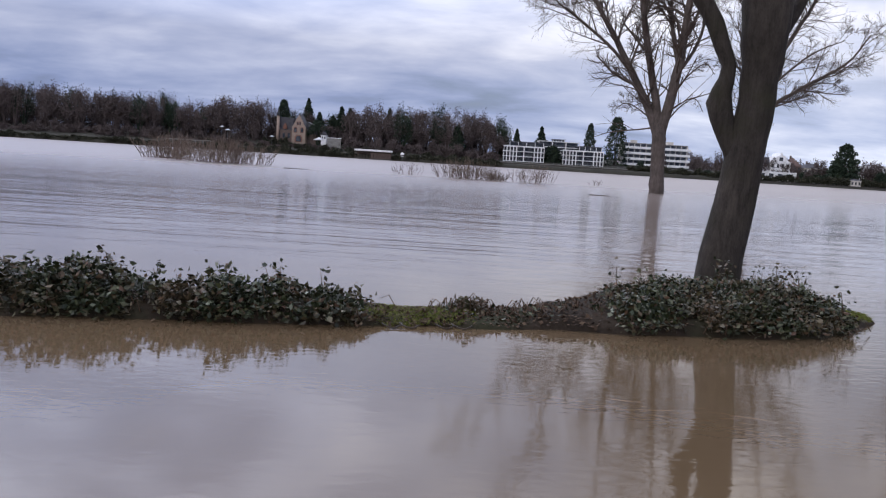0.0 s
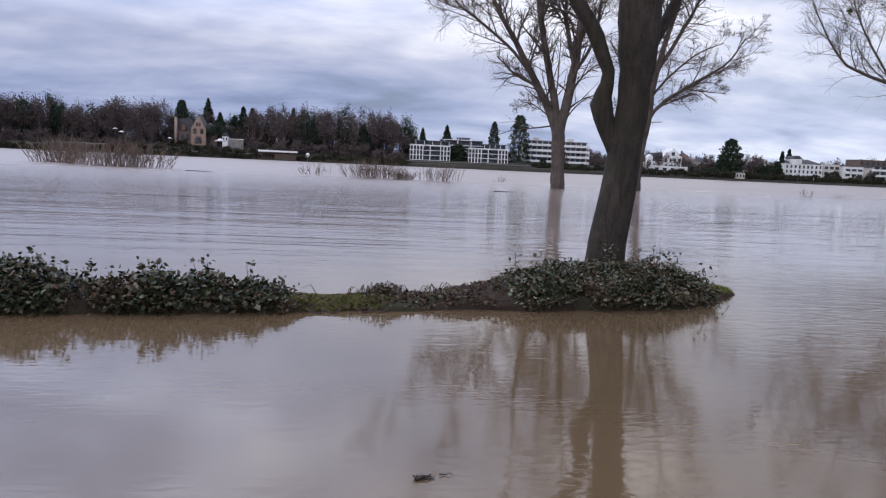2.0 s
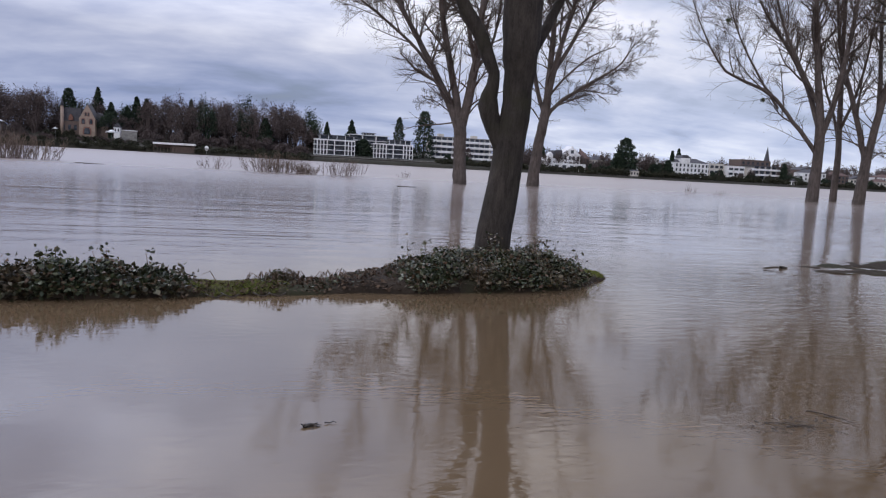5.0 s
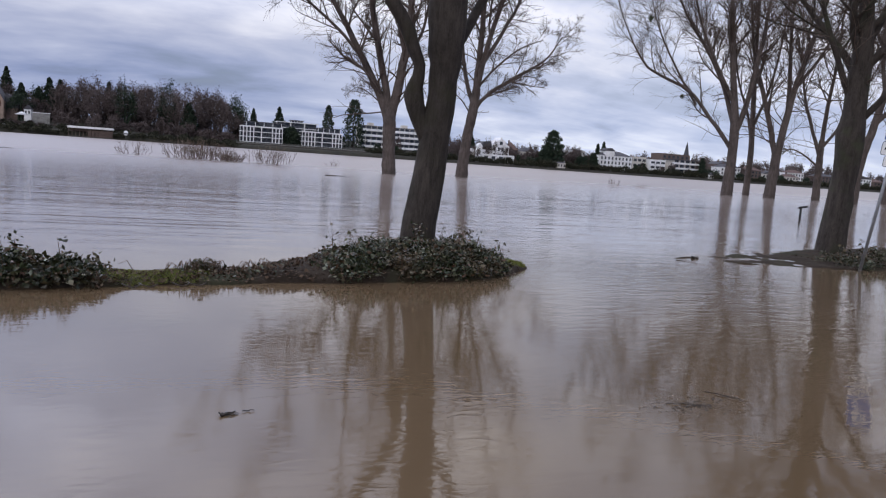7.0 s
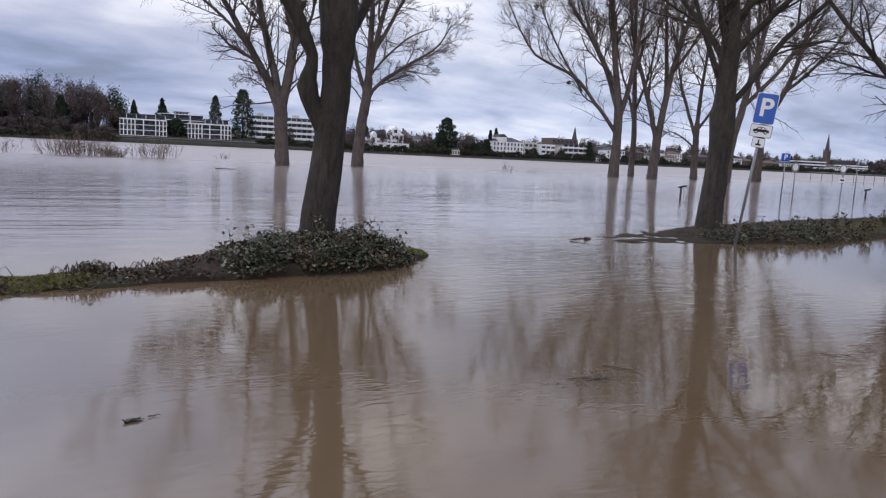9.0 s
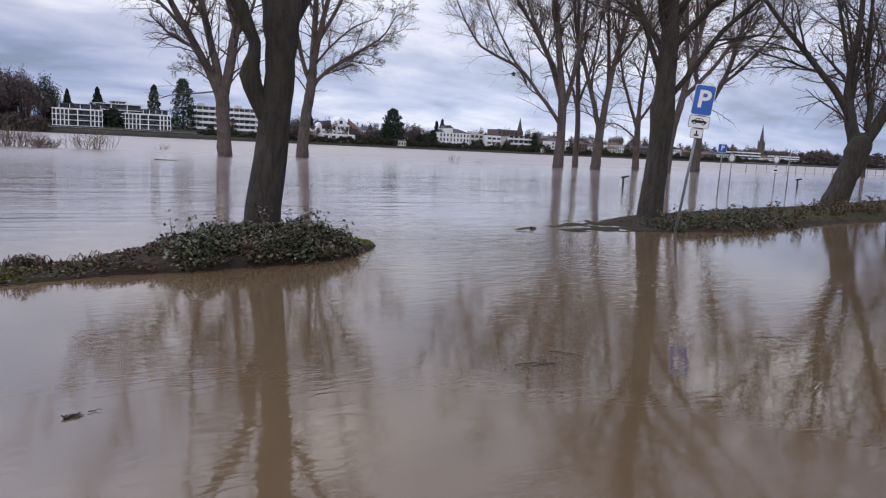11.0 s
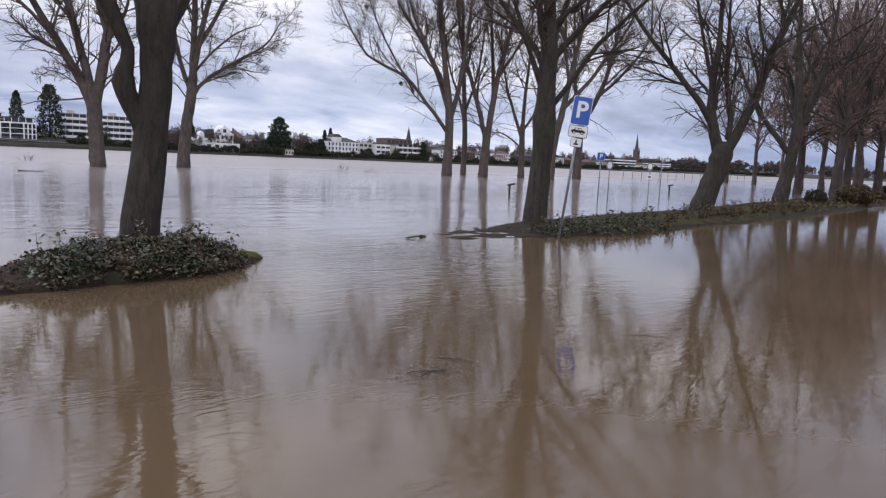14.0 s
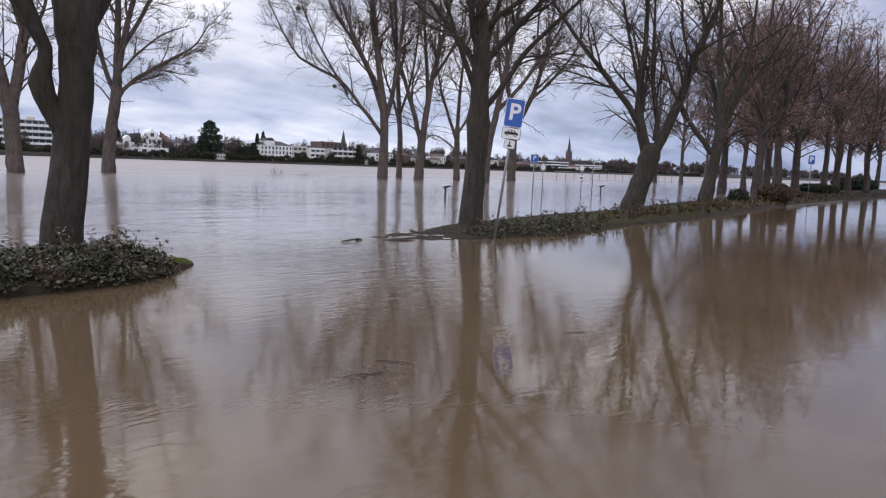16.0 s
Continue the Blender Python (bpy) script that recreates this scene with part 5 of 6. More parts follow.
# ---------------------------------------------------------------- far shore
GX = np.concatenate([np.linspace(-2500, -400, 8), np.linspace(-380, 760, 130), np.linspace(800, 3200, 8)])
GY = [357.2, 358.5, 361, 366, 372, 385, 410, 460, 600, 1000, 1600, 2600]
GZ = [-1.5, 1.2, 2.0, 2.6, 3.4, 5.0, 7.0, 8.5, 10, 12, 14, 16]
verts = [(x, y + 1.2 * noise.noise((x * 0.05, 0, 0)), z * (1.25 if x < -20 else 1.0 if x < 120 else 0.62) + 0.4 * noise.noise((x * 0.04, y * 0.04, 0))) for x in GX for y, z in zip(GY, GZ)]
n = len(GY)
i = np.arange(len(verts)).reshape(len(GX), n)
ground = hang("ground", fast_mesh("ground", verts, np.stack([i[:-1, :-1], i[1:, :-1], i[1:, 1:], i[:-1, 1:]], axis=-1).reshape(-1, 4), True), M_LAND)
tagged(ground, "dull winter grass and earth of the far shore", "ground", kind="structure")


def crown_cloud(rng, x, y, z0, height, width, n):
    """Scattered points of a tree's crown: rounded bosses over a dome, with an uneven outline."""
    m = 22
    boss = rng.normal(size=(m, 3))
    boss /= np.linalg.norm(boss, axis=1, keepdims=True)
    boss *= rng.uniform(0.45, 0.74, m)[:, None]
    boss[:, 2] = np.abs(boss[:, 2]) * 1.35 - 0.42
    size = rng.uniform(0.20, 0.38, m)
    k = rng.integers(0, m, n)
    d = rng.normal(size=(n, 3))
    d /= np.linalg.norm(d, axis=1, keepdims=True)
    q = boss[k] + d * size[k, None] * rng.uniform(0.25, 1.08, n)[:, None]
    return q * [width / 2, width / 2, height * 0.46] + [x, y, z0 + height * 0.50]


def flecks(rng, centres, small, large):
    """Tiny tufts of twigs, one narrow triangle each, most of them upright."""
    n = len(centres)
    a = rng.normal(size=(n, 3)) + [0, 0, 0.15]
    a /= np.linalg.norm(a, axis=1, keepdims=True)
    b = np.cross(a, rng.normal(size=(n, 3)))
    b /= np.linalg.norm(b, axis=1, keepdims=True) + 1e-9
    s = rng.uniform(small, large, n)[:, None]
    v = np.stack([centres - a * s / 2 - b * s * 0.3, centres - a * s / 2 + b * s * 0.3, centres + a * s / 2], axis=1).reshape(-1, 3)
    return v, np.arange(n * 3).reshape(n, 3)


def woodland(name, rows, mat, label, seed, per=260, size=(0.7, 2.0), twigs=120):
    rng = np.random.default_rng(seed)
    leaf, stick = [], []
    for x, y, z0, h, w in rows:
        c = crown_cloud(rng, x, y, z0, h * 0.98, w, per)
        leaf.append(c)
        q = c[rng.integers(0, per, twigs)]
        away = q - np.array([x, y, z0 + h * 0.3])
        away /= np.linalg.norm(away, axis=1, keepdims=True)
        stick.append(slivers(rng, q, away + [0, 0, 0.2], rng.uniform(0.5, 1.3, twigs), np.full(twigs, 0.04)))
        k = 7
        foot = np.tile([x, y, z0 - 1.0], (k, 1))
        top = c[rng.integers(0, per, k)]
        stick.append(tubes(np.stack([foot, foot * 0.6 + top * 0.4 + [0, 0, h * 0.08], top], axis=1), np.tile([0.4, 0.25, 0.1], (k, 1)), 3))
    v, f = flecks(rng, np.concatenate(leaf), *size)
    sv, sf = joined(stick)
    tri = np.concatenate([sf[:, [0, 1, 2]], sf[:, [0, 2, 3]]])
    v2, f2 = np.concatenate([v, sv]), np.concatenate([f, tri + len(v)])
    return tagged(hang(name, fast_mesh(name, v2, f2), mat), label, "woodland", kind="stuff")


rng_w = np.random.default_rng(5)
TOPS = [(-420, 28), (-254, 31), (-222, 31), (-192, 28), (-179, 30.5), (-165, 29.5), (-158, 26.5), (-151, 22.5), (-145, 26), (-132, 31), (-124, 28.5), (-116, 29), (-108, 27.2), (-96, 27), (-80, 22), (-63, 26.5), (-55, 28.5), (-34, 29.7), (-24, 29.9), (-9, 29.4), (0, 29.5), (8, 28.7), (17, 26.4), (21.4, 22.4), (23.7, 16.6)]
rows_bare, rows_green = [], []
for k in range(88):
    x = -420 + 440 * (k + rng_w.uniform(-0.4, 0.4)) / 88
    for y, low in ((386, 1.5), (405, 0.0)):
        top = span(TOPS, x) * 1.23 - low + rng_w.uniform(-1.8, 1.6)
        if -104 < x < -84 and y < 395:
            continue
        if -78 < x < -62 and y < 395:
            top *= 0.7
        (rows_green if rng_w.uniform() < 0.12 else rows_bare).append((x + rng_w.uniform(-2, 2), y + rng_w.uniform(-5, 5), 3.0, top - 3.0, rng_w.uniform(14, 20)))
for k in range(64):
    x = -420 + 434 * (k + rng_w.uniform(-0.4, 0.4)) / 64
    rows_bare.append((x, 396, 1.0, 0.74 * span(TOPS, x) + rng_w.uniform(-2, 2), rng_w.uniform(15, 20)))
rows_bare += [(13.5, 381, 2, 25, 14), (18.0, 383, 2, 21, 11), (20.6, 386, 2, 16, 7)]
woodland("bare_woods", rows_bare, M_WOODS, "leafless brown wood along the far shore", 81, 2400, (0.38, 0.88), 10)
woodland("evergreen_woods", rows_green, M_EVERGREEN, "dark evergreen trees within the far wood", 82, 2000, (0.4, 1.0), 20)
under = [(x, 371 + rng_w.uniform(-4, 5), 1.5, rng_w.uniform(5, 13), rng_w.uniform(7, 12)) for x in np.arange(-420, 16, 4.2) if not (-112 < x < -62)]
under += [(x, 370 + rng_w.uniform(-4, 4), 1.5, rng_w.uniform(3.5, 6.0), rng_w.uniform(5, 8)) for x in np.arange(-112, -62, 3.4)]
woodland("bare_woods", under, M_WOODS, "leafless undergrowth at the foot of the wood", 83, 900, (0.4, 0.9), 20)
green_low = [(x, 365 + rng_w.uniform(-2, 2), 1.2, rng_w.uniform(3, 6), rng_w.uniform(5, 8)) for x in np.arange(-130, 18, 6.5)]
green_low += [(x, 359.6 + rng_w.uniform(-0.5, 0.8), 0.2, rng_w.uniform(2.6, 4.6), rng_w.uniform(5, 8)) for x in np.arange(-420, 17, 3.6) if not (-56 < x < -35)]
green_low += [(x, 373 + rng_w.uniform(-1, 1), 2.0, rng_w.uniform(7, 9.5), rng_w.uniform(4, 6)) for x in np.arange(-104, -93, 2.6)]
green_low += [(x, 370 + rng_w.uniform(-1, 1), 2.0, rng_w.uniform(4.5, 6.0), rng_w.uniform(4, 6)) for x in np.arange(-93, -78, 2.6)]
woodland("hedge_bushes", green_low, M_HEDGE, "dark bushes along the far river path", 84, 700, (0.4, 0.9), 12)

# the hedge and low trees before the town
town_hedge = [(x, 362.5 + rng_w.uniform(-1.5, 1.5), 0.2, rng_w.uniform(4.6, 7.2) if x < 300 else rng_w.uniform(3.8, 5.6), rng_w.uniform(4, 6.5)) for x in np.arange(82, 760, 2.4)]
woodland("hedge_bushes", town_hedge, M_HEDGE, "dark hedge along the town's river front", 85, 420, (0.4, 0.9), 4)
town_trees = [(x, rng_w.uniform(372, 440), 2.0, rng_w.uniform(7, 15), rng_w.uniform(6, 10)) for x in np.arange(100, 760, 6.0) if not (218 < x < 300)]
town_trees += [(x, rng_w.uniform(392, 440), 2.0, rng_w.uniform(9, 14), rng_w.uniform(6, 10)) for x in np.arange(20, 300, 8.0)]
town_trees += [(202.5, 374, 2, 18, 10), (209, 376, 2, 16, 8), (292, 402, 4, 17, 10), (134, 392, 3, 17, 9), (145, 395, 3, 18, 10)]
town_trees += [(x, rng_w.uniform(374, 384), 2.0, rng_w.uniform(9, 15.5), rng_w.uniform(6, 9)) for x in np.arange(152, 218, 4.0)]
town_trees += [(141, 366.5, 1, 12, 9), (149, 382, 2, 16, 9), (157, 386, 2, 17, 10), (166, 384, 2, 15, 9), (171, 368, 1, 9, 7), (199, 371, 1.5, 15, 8), (205, 372, 1.5, 16, 8), (212, 370, 1.5, 12, 7), (247, 366.5, 1, 8.5, 6), (268, 366.5, 1, 11, 7), (261, 367, 1, 7, 5), (280, 366.5, 1, 6, 5)]
town_back = [(x, rng_w.uniform(440, 500), 2.0, rng_w.uniform(13.5, 20) * (1.2 if 335 < x < 520 else 1.0), rng_w.uniform(9, 14)) for x in np.arange(95, 820, 4.4)]
woodland("town_trees", town_back, M_WOODS, "bare trees on the slope behind the town", 89, 600, (0.5, 1.2), 25)
woodland("town_trees", town_trees, M_WOODS, "bare trees between the houses of the town", 86, 600, (0.35, 0.85), 35)
town_green = [(x, rng_w.uniform(366, 372), 1.0, rng_w.uniform(4, 9), rng_w.uniform(4, 8)) for x in (88, 97, 108, 121, 128, 137, 169, 176, 200, 206, 246, 257, 268, 297, 303, 312, 327, 338, 352, 371, 394, 409, 427, 440, 466, 492, 505, 541, 556)]
town_green += [(247, 366, 1, 9, 6), (267.5, 366, 1, 8, 5), (300, 368, 1, 9, 8), (207, 368, 1, 11, 9), (180, 368, 1, 7, 8), (172, 370, 1, 8, 7), (318, 366, 1, 7, 8), (347, 366, 1, 8, 9)]
woodland("evergreen_woods", town_green, M_EVERGREEN, "dark evergreen bushes in the river gardens", 88, 1000, (0.3, 0.7), 12)
far_right = [(x, rng_w.uniform(380, 430), 1.0, rng_w.uniform(14, 22), rng_w.uniform(11, 17)) for x in np.arange(640, 1500, 7.0)]
woodland("bare_woods", far_right, M_WOODS, "leafless trees of the distant river bend", 87, 380, (1.0, 2.6), 40)


def conifer(at, h, w, label, seed, n=900, round_top=0.0):
    """A conifer: a trunk, and drooping sprays in uneven tiers."""
    rng = np.random.default_rng(seed)
    tree = thing("conifer", at, label, "tree", "conifers of the far shore")
    part("trunk", rod((0, 0, -1), (0, 0, h * 0.9), w * 0.05, 0.06, 8), M_LIME, tree)
    t = rng.uniform(0.05, 1.0, n) ** 0.85
    a = rng.uniform(0, 2 * np.pi, n)
    r = w / 2 * ((1 - t) ** (0.75 - 0.45 * round_top)) * rng.uniform(0.55, 1.1, n) * (1 + 0.22 * np.sin(t * 34 + 2 * np.sin(a)))
    c = np.stack([r * np.cos(a), r * np.sin(a), t * h - 0.12 * r], axis=1)
    hang("crown", fast_mesh("crown", *flecks(rng, c, 0.5, 0.5 + w * 0.09)), M_EVERGREEN, tree, kind="stuff")


for k, (x, y, z, h, w, lab, rt) in enumerate([
        (65.9, 395, 4, 22.0, 6.2, "tall dark pointed conifer behind the flats", 0.8), (78, 385, 3, 26.5, 10.5, "broad dark cypress beside the flats", 0.9),
        (27.7, 410, 5, 16.5, 6.0, "dark conifer behind the flats", 0), (41.4, 410, 5, 18.5, 8.5, "dark conifer behind the flats", 0),
        (191, 373, 1.5, 20.5, 12.5, "broad dark cedar by the river", 0.8), (186, 371, 1.5, 12, 8, "dark yew by the river", 0.8), (222.6, 377, 2, 15, 3.4, "slim dark cypress beside the white house", 0.6), (227.7, 379, 2, 16.5, 3.8, "slim dark cypress beside the white house", 0.6),
        (44.6, 379, 2, 10.5, 8.5, "dark yew between the white flats", 0.9), (289, 366, 1.2, 12, 4.4, "dark cypress beside the balconies", 0.6), (-102, 402, 5, 24.5, 8.5, "dark rounded pine behind the gabled house", 0.8), (-89, 405, 5, 26.0, 9.5, "tall pointed spruce behind the gabled house", 0),
        (-80, 392, 4, 19, 9, "dark spruce beside the gabled house", 0.2), (-73, 394, 4, 18, 9, "dark spruce beside the gabled house", 0.2), (-68.5, 394, 4, 23, 8.5, "dark spruce at the wood's edge", 0.2), (-64, 395, 4, 22.5, 8, "dark spruce at the wood's edge", 0.2),
        (-44, 408, 4, 24.5, 8, "dark spruce above the wood", 0), (-5, 380, 3, 17, 8, "dark spruce within the wood", 0.5), (215, 368, 1.5, 9.5, 6, "dark yew in the river garden", 0.8), (211, 370, 1.5, 7.5, 6, "dark yew in the river garden", 0.8), (145, 384, 2, 15, 6, "dark conifer behind the villa", 0.5), (520, 400, 2, 12, 7, "dark conifer in the far town", 0.4)]):
    conifer((x, y, z), h, w * 1.2, lab, 300 + k, 2600, rt)


# ---------------------------------------------------------------- buildings of the far shore
def glass_block(name, x0, x1, y0, y1, z0, floors, fh, bays, label, setback=None):
    """White flats with a frame of slabs and posts before dark glass."""
    b = thing(name, (0, 0, 0), label, "building", "white riverside flats")
    part("core", box(x0 + 0.8, x1 - 0.8, y0 + 1.6, y1, z0 - 3, z0 + floors * fh), M_SLATE, b)
    for k in range(floors + 1):
        z = z0 + k * fh
        part("slab", box(x0, x1, y0, y1 + 0.2, z - 0.20, z + 0.12, 0.03), M_RENDER, b)
    if bays > 4:
        # posts stand close at both ends and wide apart at the balconies
        spots = [0, 0.08, 0.16, 0.24, 0.32, 0.5, 0.76, 0.84, 0.92, 1.0]
        part("beam", box(x0, x1, y0 - 0.1, y0 + 1.2, z0 + floors * fh - 0.35, z0 + floors * fh + 0.28, 0.03), M_RENDER, b)
    else:
        spots = [j / bays for j in range(bays + 1)]
    for q in spots:
        x = x0 + (x1 - x0) * q
        part("post", box(max(x0, x - 0.24), min(x1, x + 0.24), y0 - 0.06, y0 + 0.4, z0 - 0.1, z0 + floors * fh - 0.38), M_RENDER, b)
    for k in range(floors):
        for j in range(bays):
            xa, xb = x0 + (x1 - x0) * (j + 0.12) / bays, x0 + (x1 - x0) * (j + 0.88) / bays
            w = part("window", box(xa, xb, y0 + 1.45, y0 + 1.58, z0 + k * fh + 0.3, z0 + (k + 1) * fh - 0.35), M_GLASS, b)
        part("balustrade", box(x0 + 0.3, x1 - 0.3, y0 + 0.25, y0 + 0.32, z0 + k * fh + 0.15, z0 + k * fh + 1.0), M_GLASS, b)
    if setback:
        sx0, sx1, sh = setback
        zt = z0 + floors * fh + 0.14
        part("penthouse", box(sx0, sx1, y0 + 3, y1 - 1, zt, zt + sh), M_GLASS, b)
        part("roof", box(sx0 - 0.6, sx1 + 0.6, y0 + 2.2, y1 - 0.5, zt + sh, zt + sh + 0.3, 0.04), M_SLATE, b)
        for j in range(5):
            x = sx0 + (sx1 - sx0) * j / 4
            part("post", box(x - 0.12, x + 0.12, y0 + 2.7, y0 + 2.95, zt, zt + sh), M_RENDER, b)
    return b


glass_block("apartment_block", 18.9, 39.6, 372, 384, 3.6, 3, 2.5, 8, "white framed flats with glass balconies", (22, 39.2, 2.1))
glass_block("apartment_block", 49.2, 69.8, 372, 384, 3.4, 3, 2.4, 8, "white framed flats with glass balconies", (57.7, 69.0, 2.1))
glass_block("apartment_block", 38.1, 59.8, 389, 400, 3.6, 4, 2.9, 3, "long white flats set behind two blocks", (46, 52, 0.9))
terrace = thing("quay_terrace", (0, 0, 0), "dark stone terrace below the white flats", "terrace")
part("wall", box(16, 80, 361.5, 371.5, -0.5, 2.6, 0.05), M_QUAY, terrace)
part("coping", box(15.8, 80.2, 361.3, 371.4, 2.6, 2.85, 0.04), M_CONCRETE, terrace)
for k in range(13):
    part("buttress", box(18 + k * 4.9, 19.0 + k * 4.9, 360.6, 361.6, -0.5, 2.0, 0.04), M_QUAY, terrace)
for k in range(24):
    part("rail_post", rod((17 + k * 2.65, 362, 2.8), (17 + k * 2.65, 362, 3.8), 0.05, 0.05, 6), M_STEEL, terrace)
quay = thing("quay_wall", (0, 0, 0), "long dark stone quay wall above the water", "wall")
part("wall", box(80.4, 700, 359.4, 361.2, -0.5, 1.15, 0.05), M_QUAY, quay)
part("coping", box(80.4, 700, 359.2, 361.3, 1.15, 1.3, 0.03), M_QUAY, quay)

for x0, x1, lab in ((81.3, 99, "pale flats with stepped balconies"), (100.5, 117.1, "pale flats with stepped balconies behind trees")):
    b = thing("balcony_flats", (0, 0, 0), lab, "building", "pale balcony flats")
    part("core", box(x0 + 1, x1 - 0.5, 388, 399, 1, 16.6), M_CREAM, b)
    for k in range(4):
        z = 5.4 + k * 2.9
        part("balcony", box(x0 + 0.5 * k, x1, 385, 388.4, z - 0.2, z + 1.0, 0.05), M_RENDER, b)
        for j in range(5):
            xa = x0 + 1.2 + (x1 - x0 - 2.2) * j / 5
            part("window", box(xa, xa + (x1 - x0 - 2.2) * 0.17, 387.8, 388.1, z + 1.0, z + 2.6), M_GLASS, b)
    part("roof", box(x0 + 1.5, x1 - 1, 387.2, 399.3, 16.6, 17.0, 0.05), M_CONCRETE, b)
    part("lift_house", box(x0 + 6, x0 + 9, 391, 395, 17.0, 18.6, 0.05), M_CREAM, b)


def house(name, x0, x1, y0, y1, z0, z1, floors, bays, wall, roof, label, pitch=2.2, gable=False, chimney=True, base=3.0, win=(0.45, 0.6), group="houses of the far town"):
    """A house with windows set into every floor and a pitched or flat roof."""
    b = thing(name, (0, 0, 0), label, "house", group)
    part("wall", box(x0, x1, y0, y1, z0 - base, z1), wall, b)
    fh, bw = (z1 - z0) / floors, (x1 - x0) / bays
    for k in range(floors):
        for j in range(bays):
            xa, za = x0 + bw * (j + 0.5 - win[0] / 2), z0 + fh * (k + 0.18)
            w = part("window", box(xa, xa + bw * win[0], y0 - 0.05, y0 + 0.2, za, za + fh * win[1]), M_GLASS, b)
            part("sill", box(xa - 0.08, xa + bw * win[0] + 0.08, y0 - 0.16, y0 + 0.05, za - 0.14, za - 0.01), wall, w)
    part("cornice", box(x0 - 0.2, x1 + 0.2, y0 - 0.2, y1 + 0.2, z1, z1 + 0.22, 0.04), wall, b)
    if pitch:
        xm, ym = (x0 + x1) / 2, (y0 + y1) / 2
        bm = bmesh.new()
        zr = z1 + 0.22
        base4 = [bm.verts.new(p) for p in ((x0 - 0.3, y0 - 0.3, zr), (x1 + 0.3, y0 - 0.3, zr), (x1 + 0.3, y1 + 0.3, zr), (x0 - 0.3, y1 + 0.3, zr))]
        if gable:
            r = [bm.verts.new((xm, y0 - 0.3, zr + pitch)), bm.verts.new((xm, y1 + 0.3, zr + pitch))]
            faces = ((base4[0], base4[1], r[0]), (base4[1], base4[2], r[1], r[0]), (base4[2], base4[3], r[1]), (base4[3], base4[0], r[0], r[1]))
        else:
            e = min(x1 - x0, y1 - y0) * 0.42
            r = [bm.verts.new((x0 + e, ym, zr + pitch)), bm.verts.new((x1 - e, ym, zr + pitch))]
            faces = ((base4[0], base4[1], r[1], r[0]), (base4[1], base4[2], r[1]), (base4[2], base4[3], r[0], r[1]), (base4[3], base4[0], r[0]))
        for f in faces:
            bm.faces.new(f)
        bm.faces.new(base4[::-1])
        bmesh.ops.recalc_face_normals(bm, faces=bm.faces)
        rf = part("roof", bm, roof, b)
        if chimney:
            part("chimney", box(x0 + (x1 - x0) * 0.3, x0 + (x1 - x0) * 0.3 + 0.7, ym - 0.4, ym + 0.3, zr, zr + pitch + 0.9, 0.03), M_BROWN, rf)
    return b


# the gabled villa with its wings and terrace
villa = house("white_villa", 154.5, 164.5, 374, 384, 4.3, 11.0, 2, 4, M_RENDER, M_TILE, "white villa with stepped gable and terrace", 0, win=(0.4, 0.6))
part("gable", prism([(154.5, 11.2), (164.5, 11.2), (162.4, 12.4), (161.6, 14.2), (160.4, 14.4), (159.5, 15.9), (158.6, 14.4), (157.4, 14.2), (156.6, 12.4)], 374, 384), M_RENDER, villa)
part("gable_window", box(158.6, 160.4, 373.9, 374.2, 11.8, 13.6), M_GLASS, villa)
part("side_roof", prism([(148, 10.0), (155, 10.0), (154.2, 13.4), (149.6, 13.0)], 376, 384), M_SLATE, villa)
part("wing", box(141.4, 154.4, 375, 382, 1, 8.6, 0.05), M_RENDER, villa)
part("terrace", box(147, 166.5, 370.5, 374, 1, 6.2, 0.05), M_RENDER, villa)
part("stair_tower", prism([(144.5, 4), (147.2, 4), (147.2, 10.6), (145.9, 12.0), (144.5, 10.6)], 371, 374.9), M_RENDER, villa)
for k in range(4):
    part("arch_window", box(148.4 + k * 4.4, 150.6 + k * 4.4, 370.3, 370.6, 3.2, 5.2), M_GLASS, villa)
house("slate_house", 166.8, 172.5, 380, 390, 5, 9.5, 2, 3, M_BROWN, M_TILE, "brown house with a steep tiled roof", 4.5)
house("slate_house", 174.3, 183.5, 380, 390, 4, 9.0, 2, 5, M_CREAM, M_SLATE, "pale house with a grey slate roof", 2.6)
house("garden_pavilion", 188.7, 193.6, 360.8, 364, 1.6, 3.9, 1, 3, M_CREAM, M_SLATE, "small cream garden pavilion above the quay", 0.7, chimney=False)
house("white_mansion", 221.8, 243.3, 372, 384, 2.6, 10.4, 3, 9, M_RENDER, M_SLATE, "large white three-storey mansion with tall windows", 2.6, win=(0.42, 0.62))
turret = thing("roof_turret", (0, 0, 10.8), "white corner turret with a slate cap", "turret")
part("wall", box(225.0, 231.0, 371.7, 378, -0.2, 2.4, 0.05), M_RENDER, turret)
part("cap", prism([(224.7, 2.4), (231.3, 2.4), (229.2, 4.1), (226.8, 4.1)], 371.6, 378.2), M_SLATE, turret)
house("white_house", 210.5, 219.5, 386, 396, 7.0, 12.0, 2, 4, M_RENDER, M_SLATE, "white house behind the garden trees", 1.2)
house("modern_house", 243.6, 256, 376, 388, 2.0, 11.0, 3, 4, M_CREAM, M_SLATE, "pale flat-roofed modern house with wide windows", 0, win=(0.7, 0.5))
house("modern_house", 256.4, 267, 372, 384, 2.0, 10.2, 3, 3, M_RENDER, M_SLATE, "white flat-roofed modern house with wide windows", 0, win=(0.75, 0.45))
house("brown_block", 270, 289.6, 380, 392, 2.2, 14.6, 4, 6, M_BROWN, M_SLATE, "brown brick block with a flat roof", 0, win=(0.5, 0.5))
b = thing("balcony_flats", (0, 0, 0), "white flats with two long balconies", "building", "pale balcony flats")
